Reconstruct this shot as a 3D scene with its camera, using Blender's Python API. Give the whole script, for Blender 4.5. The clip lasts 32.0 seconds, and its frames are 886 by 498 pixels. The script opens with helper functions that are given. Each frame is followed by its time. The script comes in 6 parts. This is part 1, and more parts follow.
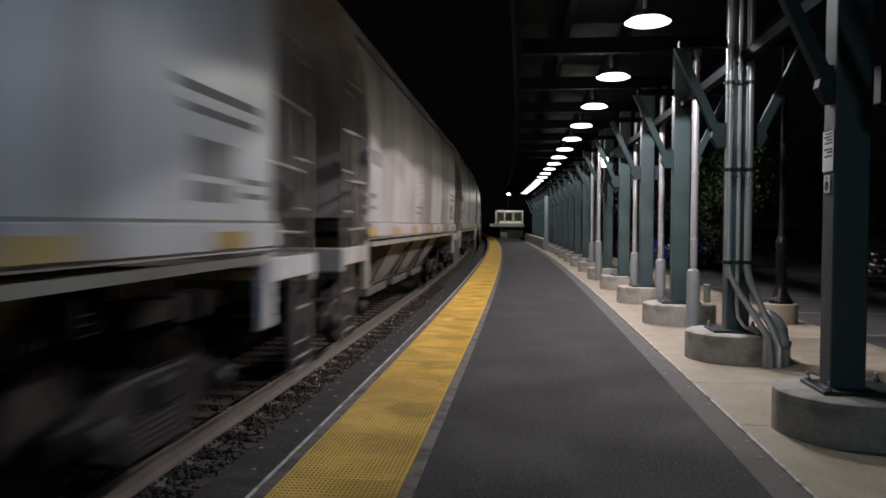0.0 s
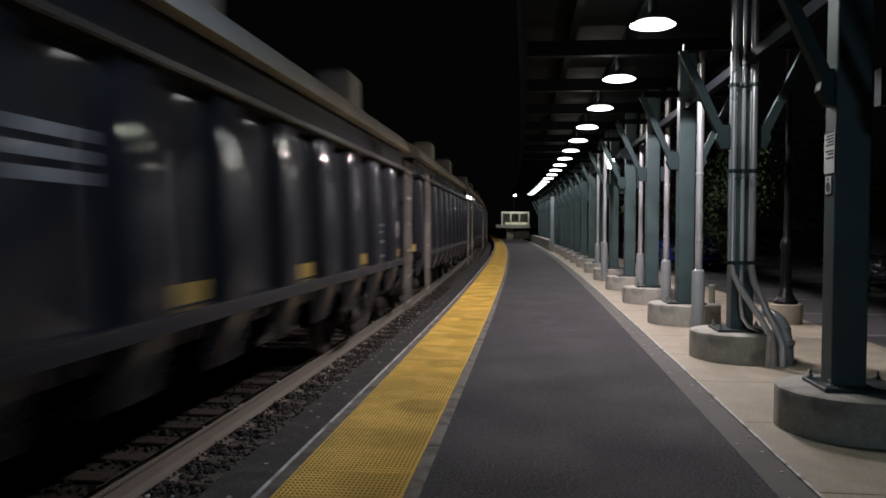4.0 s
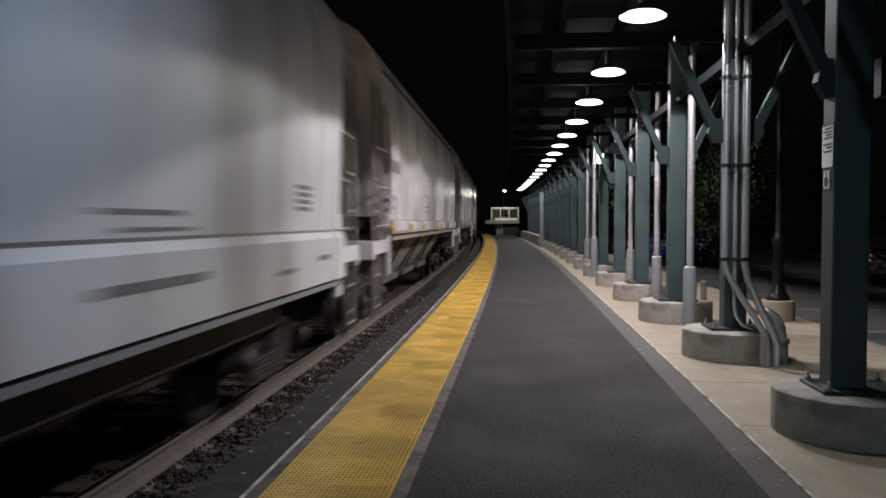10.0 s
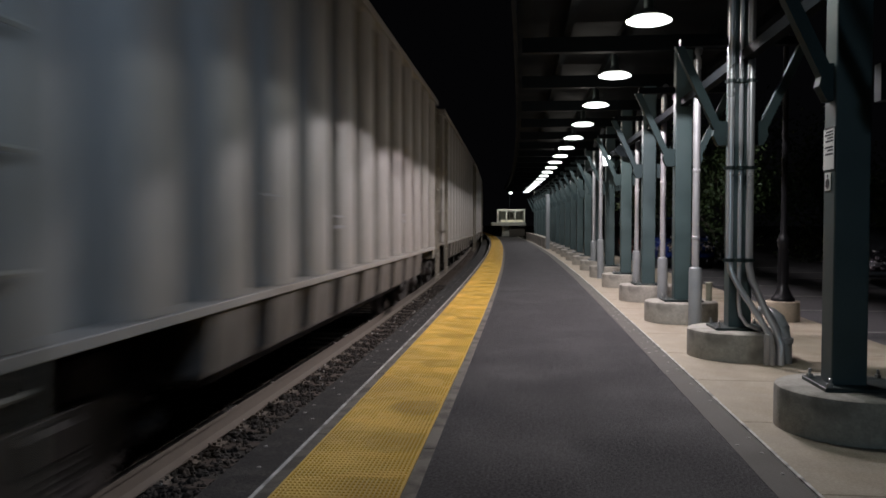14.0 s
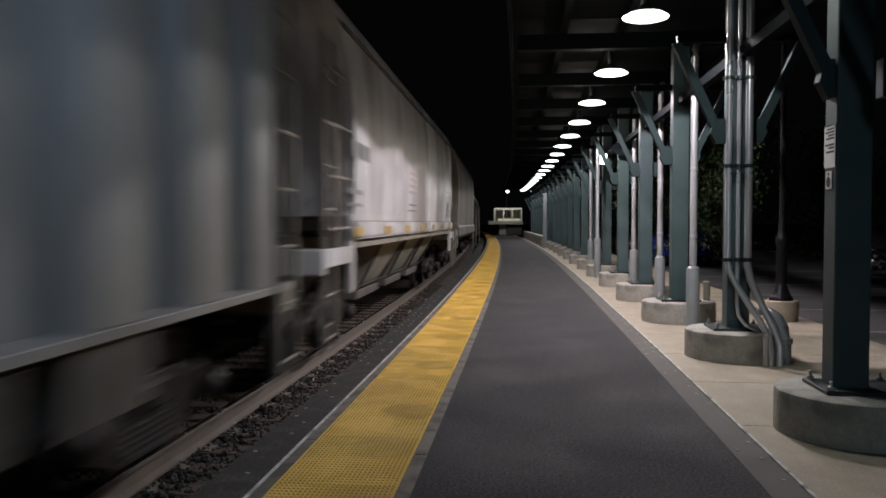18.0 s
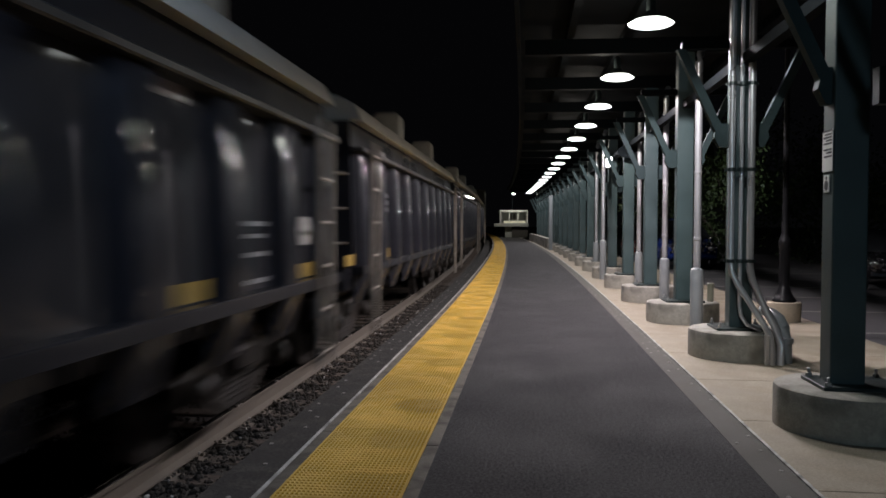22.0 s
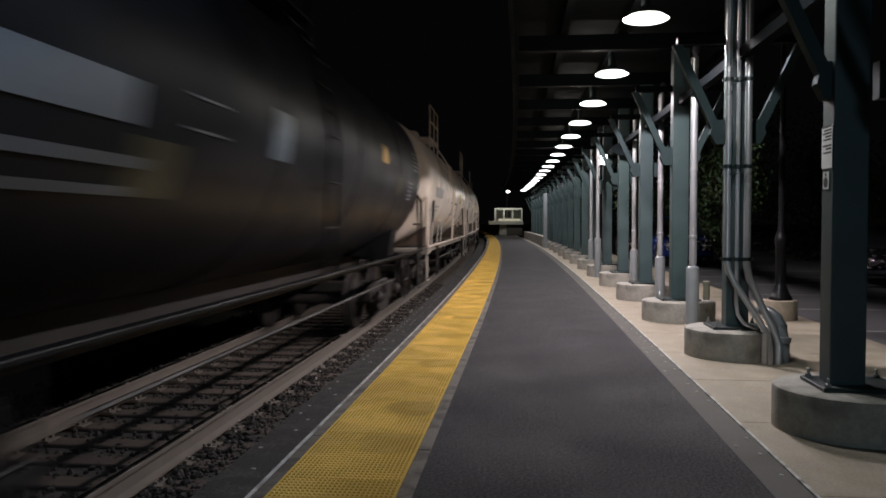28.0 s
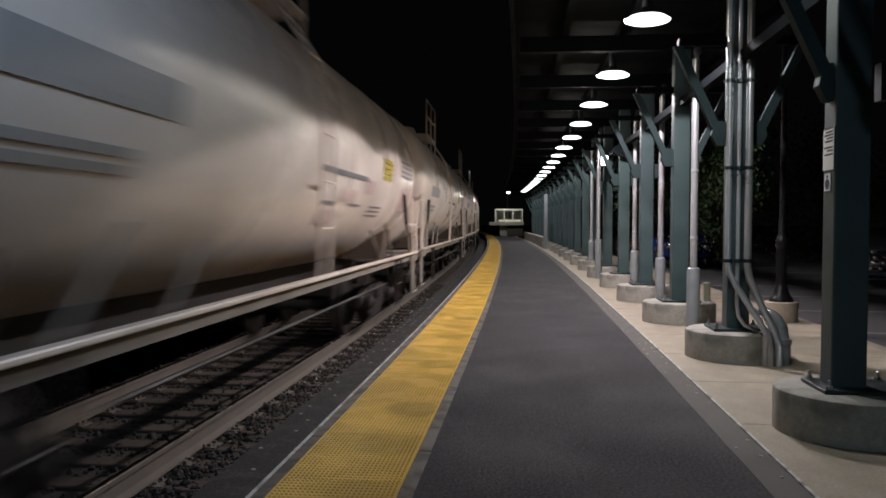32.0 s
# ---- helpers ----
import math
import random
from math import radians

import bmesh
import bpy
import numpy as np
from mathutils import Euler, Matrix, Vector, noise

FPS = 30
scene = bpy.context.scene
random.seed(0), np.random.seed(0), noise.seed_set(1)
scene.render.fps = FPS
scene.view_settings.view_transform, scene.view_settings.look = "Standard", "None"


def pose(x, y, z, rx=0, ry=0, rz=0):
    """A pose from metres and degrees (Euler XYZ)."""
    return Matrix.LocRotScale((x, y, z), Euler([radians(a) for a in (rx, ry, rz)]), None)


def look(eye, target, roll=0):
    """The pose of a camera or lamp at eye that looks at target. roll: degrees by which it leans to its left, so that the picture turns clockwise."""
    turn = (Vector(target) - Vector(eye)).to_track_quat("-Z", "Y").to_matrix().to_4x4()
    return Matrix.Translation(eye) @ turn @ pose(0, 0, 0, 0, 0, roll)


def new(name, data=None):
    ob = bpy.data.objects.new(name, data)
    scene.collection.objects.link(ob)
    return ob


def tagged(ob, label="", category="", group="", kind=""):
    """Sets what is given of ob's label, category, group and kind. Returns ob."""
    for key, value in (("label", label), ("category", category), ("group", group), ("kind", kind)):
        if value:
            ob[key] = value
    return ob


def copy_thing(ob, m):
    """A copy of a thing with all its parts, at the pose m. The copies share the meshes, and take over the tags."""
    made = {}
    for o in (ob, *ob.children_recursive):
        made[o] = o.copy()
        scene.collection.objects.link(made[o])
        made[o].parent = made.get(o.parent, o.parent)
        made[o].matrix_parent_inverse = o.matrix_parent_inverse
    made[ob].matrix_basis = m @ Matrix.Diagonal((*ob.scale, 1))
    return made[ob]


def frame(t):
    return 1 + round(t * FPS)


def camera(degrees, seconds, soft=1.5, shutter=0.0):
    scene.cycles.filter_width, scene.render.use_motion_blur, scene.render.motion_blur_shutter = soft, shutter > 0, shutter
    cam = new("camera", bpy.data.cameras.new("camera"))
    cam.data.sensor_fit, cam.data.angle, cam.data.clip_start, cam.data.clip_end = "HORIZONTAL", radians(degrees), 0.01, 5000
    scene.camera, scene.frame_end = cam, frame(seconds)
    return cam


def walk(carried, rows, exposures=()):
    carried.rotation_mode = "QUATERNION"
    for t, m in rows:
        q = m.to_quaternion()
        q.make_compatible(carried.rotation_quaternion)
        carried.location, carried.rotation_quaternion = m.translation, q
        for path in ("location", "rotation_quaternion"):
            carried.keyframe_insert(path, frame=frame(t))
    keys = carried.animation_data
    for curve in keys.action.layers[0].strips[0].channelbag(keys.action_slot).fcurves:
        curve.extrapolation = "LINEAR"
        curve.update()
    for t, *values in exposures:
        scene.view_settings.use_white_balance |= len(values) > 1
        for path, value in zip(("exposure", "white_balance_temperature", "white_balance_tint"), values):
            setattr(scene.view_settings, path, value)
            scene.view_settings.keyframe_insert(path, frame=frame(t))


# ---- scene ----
WALK = [
    (0, pose(-0.003, -0.010, 1.346, 88.244, -0.281, 5.928)),
    (0.5, pose(0.004, 0.069, 1.348, 88.231, -0.138, 5.789)),
    (1, pose(0.008, 0.107, 1.345, 88.242, -0.137, 5.722)),
    (1.5, pose(0.009, 0.100, 1.346, 88.259, -0.070, 5.736)),
    (2, pose(0.010, 0.102, 1.349, 88.218, -0.062, 5.736)),
    (2.5, pose(-0.000, 0.042, 1.348, 88.239, -0.173, 5.820)),
    (3, pose(-0.005, -0.035, 1.341, 88.263, -0.313, 6.027)),
    (3.5, pose(-0.005, -0.124, 1.338, 88.332, -0.361, 6.319)),
    (5.5, pose(-0.008, -0.077, 1.347, 88.206, -0.140, 6.256)),
    (6, pose(-0.004, -0.022, 1.349, 88.132, -0.078, 6.121)),
    (6.5, pose(-0.001, -0.026, 1.351, 88.119, -0.117, 6.114)),
    (7, pose(-0.003, -0.067, 1.348, 88.156, -0.172, 6.132)),
    (7.5, pose(-0.008, -0.106, 1.343, 88.183, -0.324, 6.159)),
    (8, pose(-0.016, -0.115, 1.343, 88.158, -0.405, 6.083)),
    (8.5, pose(-0.009, -0.055, 1.347, 88.127, -0.278, 5.936)),
    (9, pose(-0.002, 0.022, 1.346, 88.102, -0.233, 5.787)),
    (9.5, pose(0.005, 0.058, 1.349, 88.059, -0.199, 5.704)),
    (10, pose(0.008, 0.102, 1.354, 88.030, -0.021, 5.621)),
    (10.5, pose(0.010, 0.120, 1.349, 88.033, 0.037, 5.618)),
    (11, pose(0.000, 0.041, 1.346, 88.131, -0.089, 5.824)),
    (11.5, pose(-0.001, -0.034, 1.345, 88.174, -0.154, 5.986)),
    (12, pose(-0.006, -0.103, 1.348, 88.226, -0.143, 6.105)),
    (12.5, pose(0.001, -0.071, 1.352, 88.196, -0.151, 6.115)),
    (13, pose(-0.009, -0.064, 1.342, 88.246, -0.147, 6.073)),
    (13.5, pose(-0.001, -0.042, 1.347, 88.213, -0.019, 6.140)),
    (14, pose(-0.008, -0.043, 1.346, 88.174, -0.061, 6.050)),
    (14.5, pose(-0.003, -0.065, 1.345, 88.166, -0.173, 6.015)),
    (16.5, pose(0.003, -0.008, 1.352, 88.079, -0.149, 5.932)),
    (17, pose(0.004, 0.021, 1.351, 88.101, -0.069, 5.936)),
    (17.5, pose(0.010, 0.083, 1.354, 88.077, 0.025, 5.839)),
    (18, pose(0.011, 0.083, 1.354, 88.078, 0.036, 5.851)),
    (18.5, pose(0.011, 0.093, 1.352, 88.088, 0.090, 5.853)),
    (19, pose(0.002, 0.031, 1.351, 88.120, -0.078, 5.936)),
    (19.5, pose(-0.006, -0.035, 1.346, 88.208, -0.059, 6.038)),
    (20, pose(-0.010, -0.098, 1.343, 88.242, -0.218, 6.191)),
    (20.5, pose(-0.014, -0.132, 1.344, 88.227, -0.243, 6.236)),
    (21, pose(-0.009, -0.129, 1.347, 88.236, -0.142, 6.282)),
    (21.5, pose(-0.013, -0.134, 1.345, 88.258, -0.153, 6.256)),
    (22, pose(-0.007, -0.123, 1.345, 88.231, -0.167, 6.250)),
    (22.5, pose(-0.003, -0.111, 1.349, 88.197, -0.083, 6.229)),
    (23, pose(-0.005, -0.091, 1.352, 88.200, -0.064, 6.226)),
    (23.5, pose(-0.010, -0.126, 1.349, 88.198, -0.221, 6.307)),
    (24, pose(-0.012, -0.142, 1.343, 88.235, -0.252, 6.368)),
    (24.5, pose(-0.009, -0.146, 1.346, 88.272, -0.199, 6.423)),
    (25, pose(-0.004, -0.112, 1.348, 88.222, -0.139, 6.410)),
    (25.5, pose(-0.004, -0.078, 1.347, 88.201, -0.104, 6.310)),
    (27.5, pose(0.002, -0.039, 1.351, 88.128, -0.089, 6.015)),
    (28, pose(-0.000, 0.000, 1.350, 88.087, -0.000, 5.873)),
    (28.5, pose(0.004, 0.024, 1.351, 88.079, 0.065, 5.852)),
    (29, pose(-0.003, -0.043, 1.350, 88.143, -0.073, 6.032)),
    (29.5, pose(-0.005, -0.079, 1.350, 88.193, -0.189, 6.077)),
    (30, pose(-0.010, -0.123, 1.346, 88.253, -0.307, 6.130)),
    (30.5, pose(-0.002, -0.060, 1.345, 88.245, -0.190, 6.031)),
    (31, pose(-0.004, -0.013, 1.343, 88.193, -0.205, 5.918)),
    (31.5, pose(0.001, 0.030, 1.351, 88.147, -0.091, 5.876)),
    (32, pose(-0.004, 0.006, 1.351, 88.134, -0.157, 5.895)),
]
cam = camera(58.5, 32.0, soft=1.7, shutter=0.8)
# the picture brightens a little while the dark cars pass
STOPS = ((0.0, 0.0), (3.6, 0.0), (4.6, 0.10), (8.6, 0.12), (10.2, 0.02), (19.5, 0.0), (21.2, 0.10), (25.0, 0.14), (27.4, 0.1), (29.2, 0.02), (32.0, 0.0))
walk(cam, WALK, STOPS)

# ---- night sky and lamps ----
world = bpy.data.worlds.new("night")
world.use_nodes = True
wn = world.node_tree.nodes
wn["Background"].inputs[0].default_value = (0.42, 0.42, 0.52, 1)
wn["Background"].inputs[1].default_value = 0.0028
scene.world = world

LAMP_Z = 3.60          # rim of the lamp shades
LAMP_X = 1.33
BAY = 2.90
LAMP_POWER = 330.0

# ---- plan: the line of the platform, straight and then bending left ----
BEND, RADIUS = 6.0, 1000.0
GRADE = 0.0025         # the line climbs gently beyond RISE
RISE = 12.0
TRACK = -3.53          # centre line of the track
RAIL_TOP = -0.38       # platform surface is z = 0


def pt(s, lat, z=0.0):
    """The place s metres along the platform, lat metres to its right."""
    z += GRADE * max(0.0, s - RISE)
    if s <= BEND:
        return Vector((lat, s, z))
    a = (s - BEND) / RADIUS
    return Vector((-RADIUS + (RADIUS + lat) * math.cos(a), BEND + (RADIUS + lat) * math.sin(a), z))


def turn(s):
    return 0.0 if s <= BEND else math.degrees((s - BEND) / RADIUS)


def at(s, lat, z=0.0, rz=0.0):
    p = pt(s, lat, z)
    return pose(p.x, p.y, p.z, 0, 0, turn(s) + rz)


# ---- materials ----
def mat(name, base, rough=0.7, metal=0.0, vary=0.25, scale=6.0, fine=60.0, bump=0.15, dirt=None, dirt_amount=0.0,
        dirt_scale=2.0, per_object=0.0, emit=None, strength=0.0, stretch=None, spec=0.5, rv=0.1, grain=0.0, grain_scale=150.0, shift=False, coat=0.0, coat_rough=0.06, dirt_edge=(0.46, 0.66)):
    """A procedural surface: base colour varied at two scales, patches of dirt, fine relief."""
    m = bpy.data.materials.new(name)
    m.use_nodes = True
    nt = m.node_tree
    N, L = nt.nodes, nt.links
    bsdf = N["Principled BSDF"]
    bsdf.inputs["Metallic"].default_value = metal
    bsdf.inputs["Specular IOR Level"].default_value = spec
    bsdf.inputs["Coat Weight"].default_value, bsdf.inputs["Coat Roughness"].default_value = coat, coat_rough
    co = N.new("ShaderNodeTexCoord")
    src = co.outputs["Object"]
    if stretch:
        mp = N.new("ShaderNodeMapping")
        mp.inputs["Scale"].default_value = stretch
        L.new(src, mp.inputs[0])
        src = mp.outputs[0]
    if shift:
        who = N.new("ShaderNodeObjectInfo")
        far = N.new("ShaderNodeVectorMath"); far.operation = "SCALE"
        far.inputs[0].default_value = (31.0, 17.0, 0.0)
        L.new(who.outputs["Random"], far.inputs["Scale"])
        add = N.new("ShaderNodeVectorMath")
        L.new(src, add.inputs[0]); L.new(far.outputs[0], add.inputs[1])
        src = add.outputs[0]
    n1, n2 = N.new("ShaderNodeTexNoise"), N.new("ShaderNodeTexNoise")
    for n, sc, det in ((n1, scale, 5), (n2, fine, 3)):
        n.inputs["Scale"].default_value, n.inputs["Detail"].default_value = sc, det
        L.new(src, n.inputs["Vector"])
    mixn = N.new("ShaderNodeMath"); mixn.operation = "MULTIPLY_ADD"
    L.new(n2.outputs[0], mixn.inputs[0]); mixn.inputs[1].default_value = 0.5
    L.new(n1.outputs[0], mixn.inputs[2])
    ramp = N.new("ShaderNodeMapRange")
    ramp.inputs[1].default_value, ramp.inputs[2].default_value = 0.45, 1.05
    ramp.inputs[3].default_value, ramp.inputs[4].default_value = 1 - vary, 1 + vary
    L.new(mixn.outputs[0], ramp.inputs[0])
    val = ramp.outputs[0]
    if per_object:
        info = N.new("ShaderNodeObjectInfo")
        pm = N.new("ShaderNodeMapRange")
        pm.inputs[3].default_value, pm.inputs[4].default_value = 1 - per_object, 1 + per_object
        L.new(info.outputs["Random"], pm.inputs[0])
        mul = N.new("ShaderNodeMath"); mul.operation = "MULTIPLY"
        L.new(val, mul.inputs[0]); L.new(pm.outputs[0], mul.inputs[1])
        val = mul.outputs[0]
    col = N.new("ShaderNodeMix"); col.data_type = "RGBA"; col.blend_type = "MULTIPLY"
    col.inputs[0].default_value = 1.0
    col.inputs[6].default_value = (*base, 1)
    comb = N.new("ShaderNodeCombineColor")
    for i in range(3):
        L.new(val, comb.inputs[i])
    L.new(comb.outputs[0], col.inputs[7])
    out = col.outputs[2]
    if dirt:
        n3 = N.new("ShaderNodeTexNoise")
        n3.inputs["Scale"].default_value, n3.inputs["Detail"].default_value = dirt_scale, 6
        L.new(src, n3.inputs["Vector"])
        r3 = N.new("ShaderNodeMapRange")
        r3.inputs[1].default_value, r3.inputs[2].default_value = dirt_edge
        r3.inputs[3].default_value, r3.inputs[4].default_value = 0.0, dirt_amount
        L.new(n3.outputs[0], r3.inputs[0])
        dm = N.new("ShaderNodeMix"); dm.data_type = "RGBA"
        L.new(r3.outputs[0], dm.inputs[0]); L.new(out, dm.inputs[6])
        dm.inputs[7].default_value = (*dirt, 1)
        out = dm.outputs[2]
    if grain:
        n4 = N.new("ShaderNodeTexNoise")
        n4.inputs["Scale"].default_value, n4.inputs["Detail"].default_value = grain_scale, 2
        L.new(src, n4.inputs["Vector"])
        g4 = N.new("ShaderNodeMapRange")
        g4.inputs[1].default_value, g4.inputs[2].default_value = 0.38, 0.64
        g4.inputs[3].default_value, g4.inputs[4].default_value = 1 - 0.7 * grain, 1 + grain
        L.new(n4.outputs[0], g4.inputs[0])
        gm = N.new("ShaderNodeVectorMath"); gm.operation = "SCALE"
        L.new(out, gm.inputs[0]); L.new(g4.outputs[0], gm.inputs["Scale"])
        out = gm.outputs[0]
    L.new(out, bsdf.inputs["Base Color"])
    rr = N.new("ShaderNodeMapRange")
    rr.inputs[1].default_value, rr.inputs[2].default_value = 0.3, 0.7
    rr.inputs[3].default_value, rr.inputs[4].default_value = max(0.03, rough - rv), min(1.0, rough + rv)
    L.new(n1.outputs[0], rr.inputs[0]); L.new(rr.outputs[0], bsdf.inputs["Roughness"])
    if bump:
        b = N.new("ShaderNodeBump")
        b.inputs["Strength"].default_value, b.inputs["Distance"].default_value = bump, 0.01
        L.new(n2.outputs[0], b.inputs["Height"]); L.new(b.outputs[0], bsdf.inputs["Normal"])
    if emit:
        bsdf.inputs["Emission Color"].default_value = (*emit, 1)
        bsdf.inputs["Emission Strength"].default_value = strength
    return m


ASPHALT = mat("asphalt", (0.0176, 0.0162, 0.0186), 0.88, vary=0.45, scale=1.2, fine=230, bump=0.8, dirt=(0.027, 0.0242, 0.027), dirt_amount=0.6, dirt_scale=0.9, grain=1.3, grain_scale=60)
LOT = mat("parking_asphalt", (0.072, 0.069, 0.074), 0.85, vary=0.3, scale=0.8, fine=90, bump=0.4)
CONCRETE = mat("platform_concrete", (0.34, 0.29, 0.222), 0.85, vary=0.16, scale=2.5, fine=120, bump=0.15, dirt=(0.24, 0.198, 0.143), dirt_amount=0.75, dirt_scale=1.9, grain=0.10, grain_scale=60)
EDGE = mat("edge_concrete", (0.15, 0.132, 0.108), 0.85, vary=0.35, scale=4, fine=110, bump=0.3, dirt=(0.055, 0.048, 0.038), dirt_amount=0.85, dirt_scale=4.0, dirt_edge=(0.46, 0.6), per_object=0.12, shift=True)
STRIP = mat("dotted_strip", (0.085, 0.077, 0.066), 0.85, vary=0.2, scale=4, fine=110, bump=0.25, dirt=(0.08, 0.075, 0.07), dirt_amount=0.5)
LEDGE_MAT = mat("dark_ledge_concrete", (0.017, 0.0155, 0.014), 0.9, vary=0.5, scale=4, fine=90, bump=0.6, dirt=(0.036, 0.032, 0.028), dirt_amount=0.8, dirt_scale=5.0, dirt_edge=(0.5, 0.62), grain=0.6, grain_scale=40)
STUD = mat("dull_stud", (0.27, 0.26, 0.24), 0.7, vary=0.3, scale=8)
WHITE_LINE = mat("pale_joint", (0.50, 0.485, 0.46), 0.7, vary=0.3, scale=8, dirt=(0.12, 0.115, 0.105), dirt_amount=0.85, dirt_scale=5)
PIER = mat("pier_concrete", (0.34, 0.32, 0.28), 0.9, vary=0.22, scale=3.5, fine=70, bump=0.3, dirt=(0.11, 0.105, 0.095), dirt_amount=0.85, dirt_scale=3.2, grain=0.10, grain_scale=25)
YELLOW = mat("tactile_yellow", (0.65, 0.415, 0.072), 0.45, vary=0.2, scale=3, fine=80, bump=0.08, dirt=(0.36, 0.23, 0.03), dirt_amount=0.6, dirt_scale=1.15, per_object=0.08, shift=True)
DOME_YELLOW = mat("tactile_dome_yellow", (0.76, 0.48, 0.085), 0.26, vary=0.15, scale=3, fine=80, bump=0.05, dirt=(0.45, 0.28, 0.04), dirt_amount=0.7, dirt_scale=1.15, per_object=0.08, shift=True)


def stained(m, centre, size, tint):
    """A damp brown stain in the same corner of each piece, stronger on some."""
    nt = m.node_tree
    N, L = nt.nodes, nt.links
    bsdf = N["Principled BSDF"]
    old = bsdf.inputs["Base Color"].links[0].from_socket
    co, who = N.new("ShaderNodeTexCoord"), N.new("ShaderNodeObjectInfo")
    off = N.new("ShaderNodeVectorMath"); off.operation = "SUBTRACT"
    off.inputs[1].default_value = (*centre, 0)
    flat = N.new("ShaderNodeVectorMath"); flat.operation = "MULTIPLY"
    flat.inputs[1].default_value = (1 / size[0], 1 / size[1], 0)
    far = N.new("ShaderNodeVectorMath"); far.operation = "LENGTH"
    L.new(co.outputs["Object"], off.inputs[0]); L.new(off.outputs[0], flat.inputs[0]); L.new(flat.outputs[0], far.inputs[0])
    rough = N.new("ShaderNodeTexNoise")
    rough.noise_dimensions = "4D"
    rough.inputs["Scale"].default_value, rough.inputs["Detail"].default_value = 5.0, 4
    L.new(co.outputs["Object"], rough.inputs["Vector"])
    seed = N.new("ShaderNodeMath"); seed.operation = "MULTIPLY"; seed.inputs[1].default_value = 37.0
    L.new(who.outputs["Random"], seed.inputs[0]); L.new(seed.outputs[0], rough.inputs["W"])
    edge = N.new("ShaderNodeMath"); edge.operation = "MULTIPLY_ADD"; edge.inputs[1].default_value = 1.1
    L.new(rough.outputs[0], edge.inputs[0]); L.new(far.outputs["Value"], edge.inputs[2])
    mask = N.new("ShaderNodeMapRange")
    mask.inputs[1].default_value, mask.inputs[2].default_value = 1.62, 1.30
    L.new(edge.outputs[0], mask.inputs[0])
    most = N.new("ShaderNodeMapRange")
    most.inputs[3].default_value, most.inputs[4].default_value = 0.1, 0.9
    L.new(who.outputs["Random"], most.inputs[0]); L.new(most.outputs[0], mask.inputs[4])
    mix = N.new("ShaderNodeMix"); mix.data_type = "RGBA"
    L.new(mask.outputs[0], mix.inputs[0]); L.new(old, mix.inputs[6])
    mix.inputs[7].default_value = (*tint, 1)
    L.new(mix.outputs[2], bsdf.inputs["Base Color"])


stained(YELLOW, (0.14, 0.73), (0.23, 0.27), (0.23, 0.14, 0.010))
stained(DOME_YELLOW, (0.14, 0.73), (0.23, 0.27), (0.50, 0.31, 0.04))
STEEL = mat("green_steel", (0.046, 0.074, 0.076), 0.45, vary=0.12, scale=2.5, fine=50, bump=0.06, dirt=(0.028, 0.044, 0.046), dirt_amount=0.4, per_object=0.08)
# roof steel and deck near black: the canopy's shade is in their colour
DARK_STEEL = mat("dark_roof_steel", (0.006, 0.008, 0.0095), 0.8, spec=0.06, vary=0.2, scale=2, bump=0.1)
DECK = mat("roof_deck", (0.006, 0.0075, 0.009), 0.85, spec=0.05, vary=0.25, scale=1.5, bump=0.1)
PLATE = mat("base_plate_steel", (0.02, 0.03, 0.03), 0.4, metal=0.3, vary=0.2, scale=8)
BOLT = mat("bolt_steel", (0.4, 0.4, 0.4), 0.35, metal=0.9)
GALV = mat("galvanised_pipe", (0.60, 0.60, 0.62), 0.32, metal=0.65, vary=0.06, scale=2, fine=30, bump=0.0)
GREY_PAINT = mat("grey_pipe_paint", (0.23, 0.245, 0.255), 0.45, vary=0.12, scale=5, fine=60, bump=0.06)
BALLAST = mat("ballast", (0.04, 0.034, 0.028), 0.95, vary=0.6, scale=14, fine=60, bump=1.0)
STONE = mat("ballast_stone", (0.031, 0.025, 0.020), 0.92, vary=0.6, scale=9, fine=60, bump=0.4)
TIE = mat("timber_sleeper", (0.075, 0.055, 0.042), 0.9, vary=0.4, scale=5, fine=40, bump=0.6, stretch=(0.4, 3, 3), per_object=0.25)
# beam and brace darker than the column steel: shade put into the colour
BEAM = mat("shaded_beam_steel", (0.004, 0.005, 0.006), 0.85, spec=0.05, vary=0.2, scale=2, bump=0.1)
BRACE = mat("shaded_brace_steel", (0.034, 0.052, 0.054), 0.7, spec=0.15, vary=0.2, scale=2, bump=0.1)
RIBBED_DARK = mat("dark_brown_car_paint", (0.085, 0.07, 0.06), 0.6, vary=0.2, scale=0.6, fine=14, bump=0.05, dirt=(0.05, 0.042, 0.036), dirt_amount=0.6, dirt_scale=1.0, stretch=(1, 1, 0.2))
RAIL = mat("rusty_rail", (0.145, 0.12, 0.098), 0.75, vary=0.2, scale=6, fine=60, bump=0.15)
RAIL_HEAD = mat("polished_rail_head", (0.55, 0.53, 0.5), 0.22, metal=1.0, vary=0.1, scale=4)
SOIL = mat("dark_soil", (0.05, 0.05, 0.035), 0.95, vary=0.5, scale=1.0, fine=20, bump=0.6)
LAMP_GLASS = mat("lit_lamp_lens", (0.9, 0.9, 0.9), 0.4, emit=(0.95, 1.0, 0.98), strength=3.4)
SHADE = mat("enamel_shade", (0.02, 0.028, 0.028), 0.5, vary=0.1)
FREIGHT_GREY = mat("hopper_paint", (0.66, 0.65, 0.66), 0.30, vary=0.13, scale=0.5, fine=14, bump=0.05, dirt=(0.21, 0.175, 0.15), dirt_amount=0.8, dirt_scale=1.0, stretch=(1, 1, 0.16))
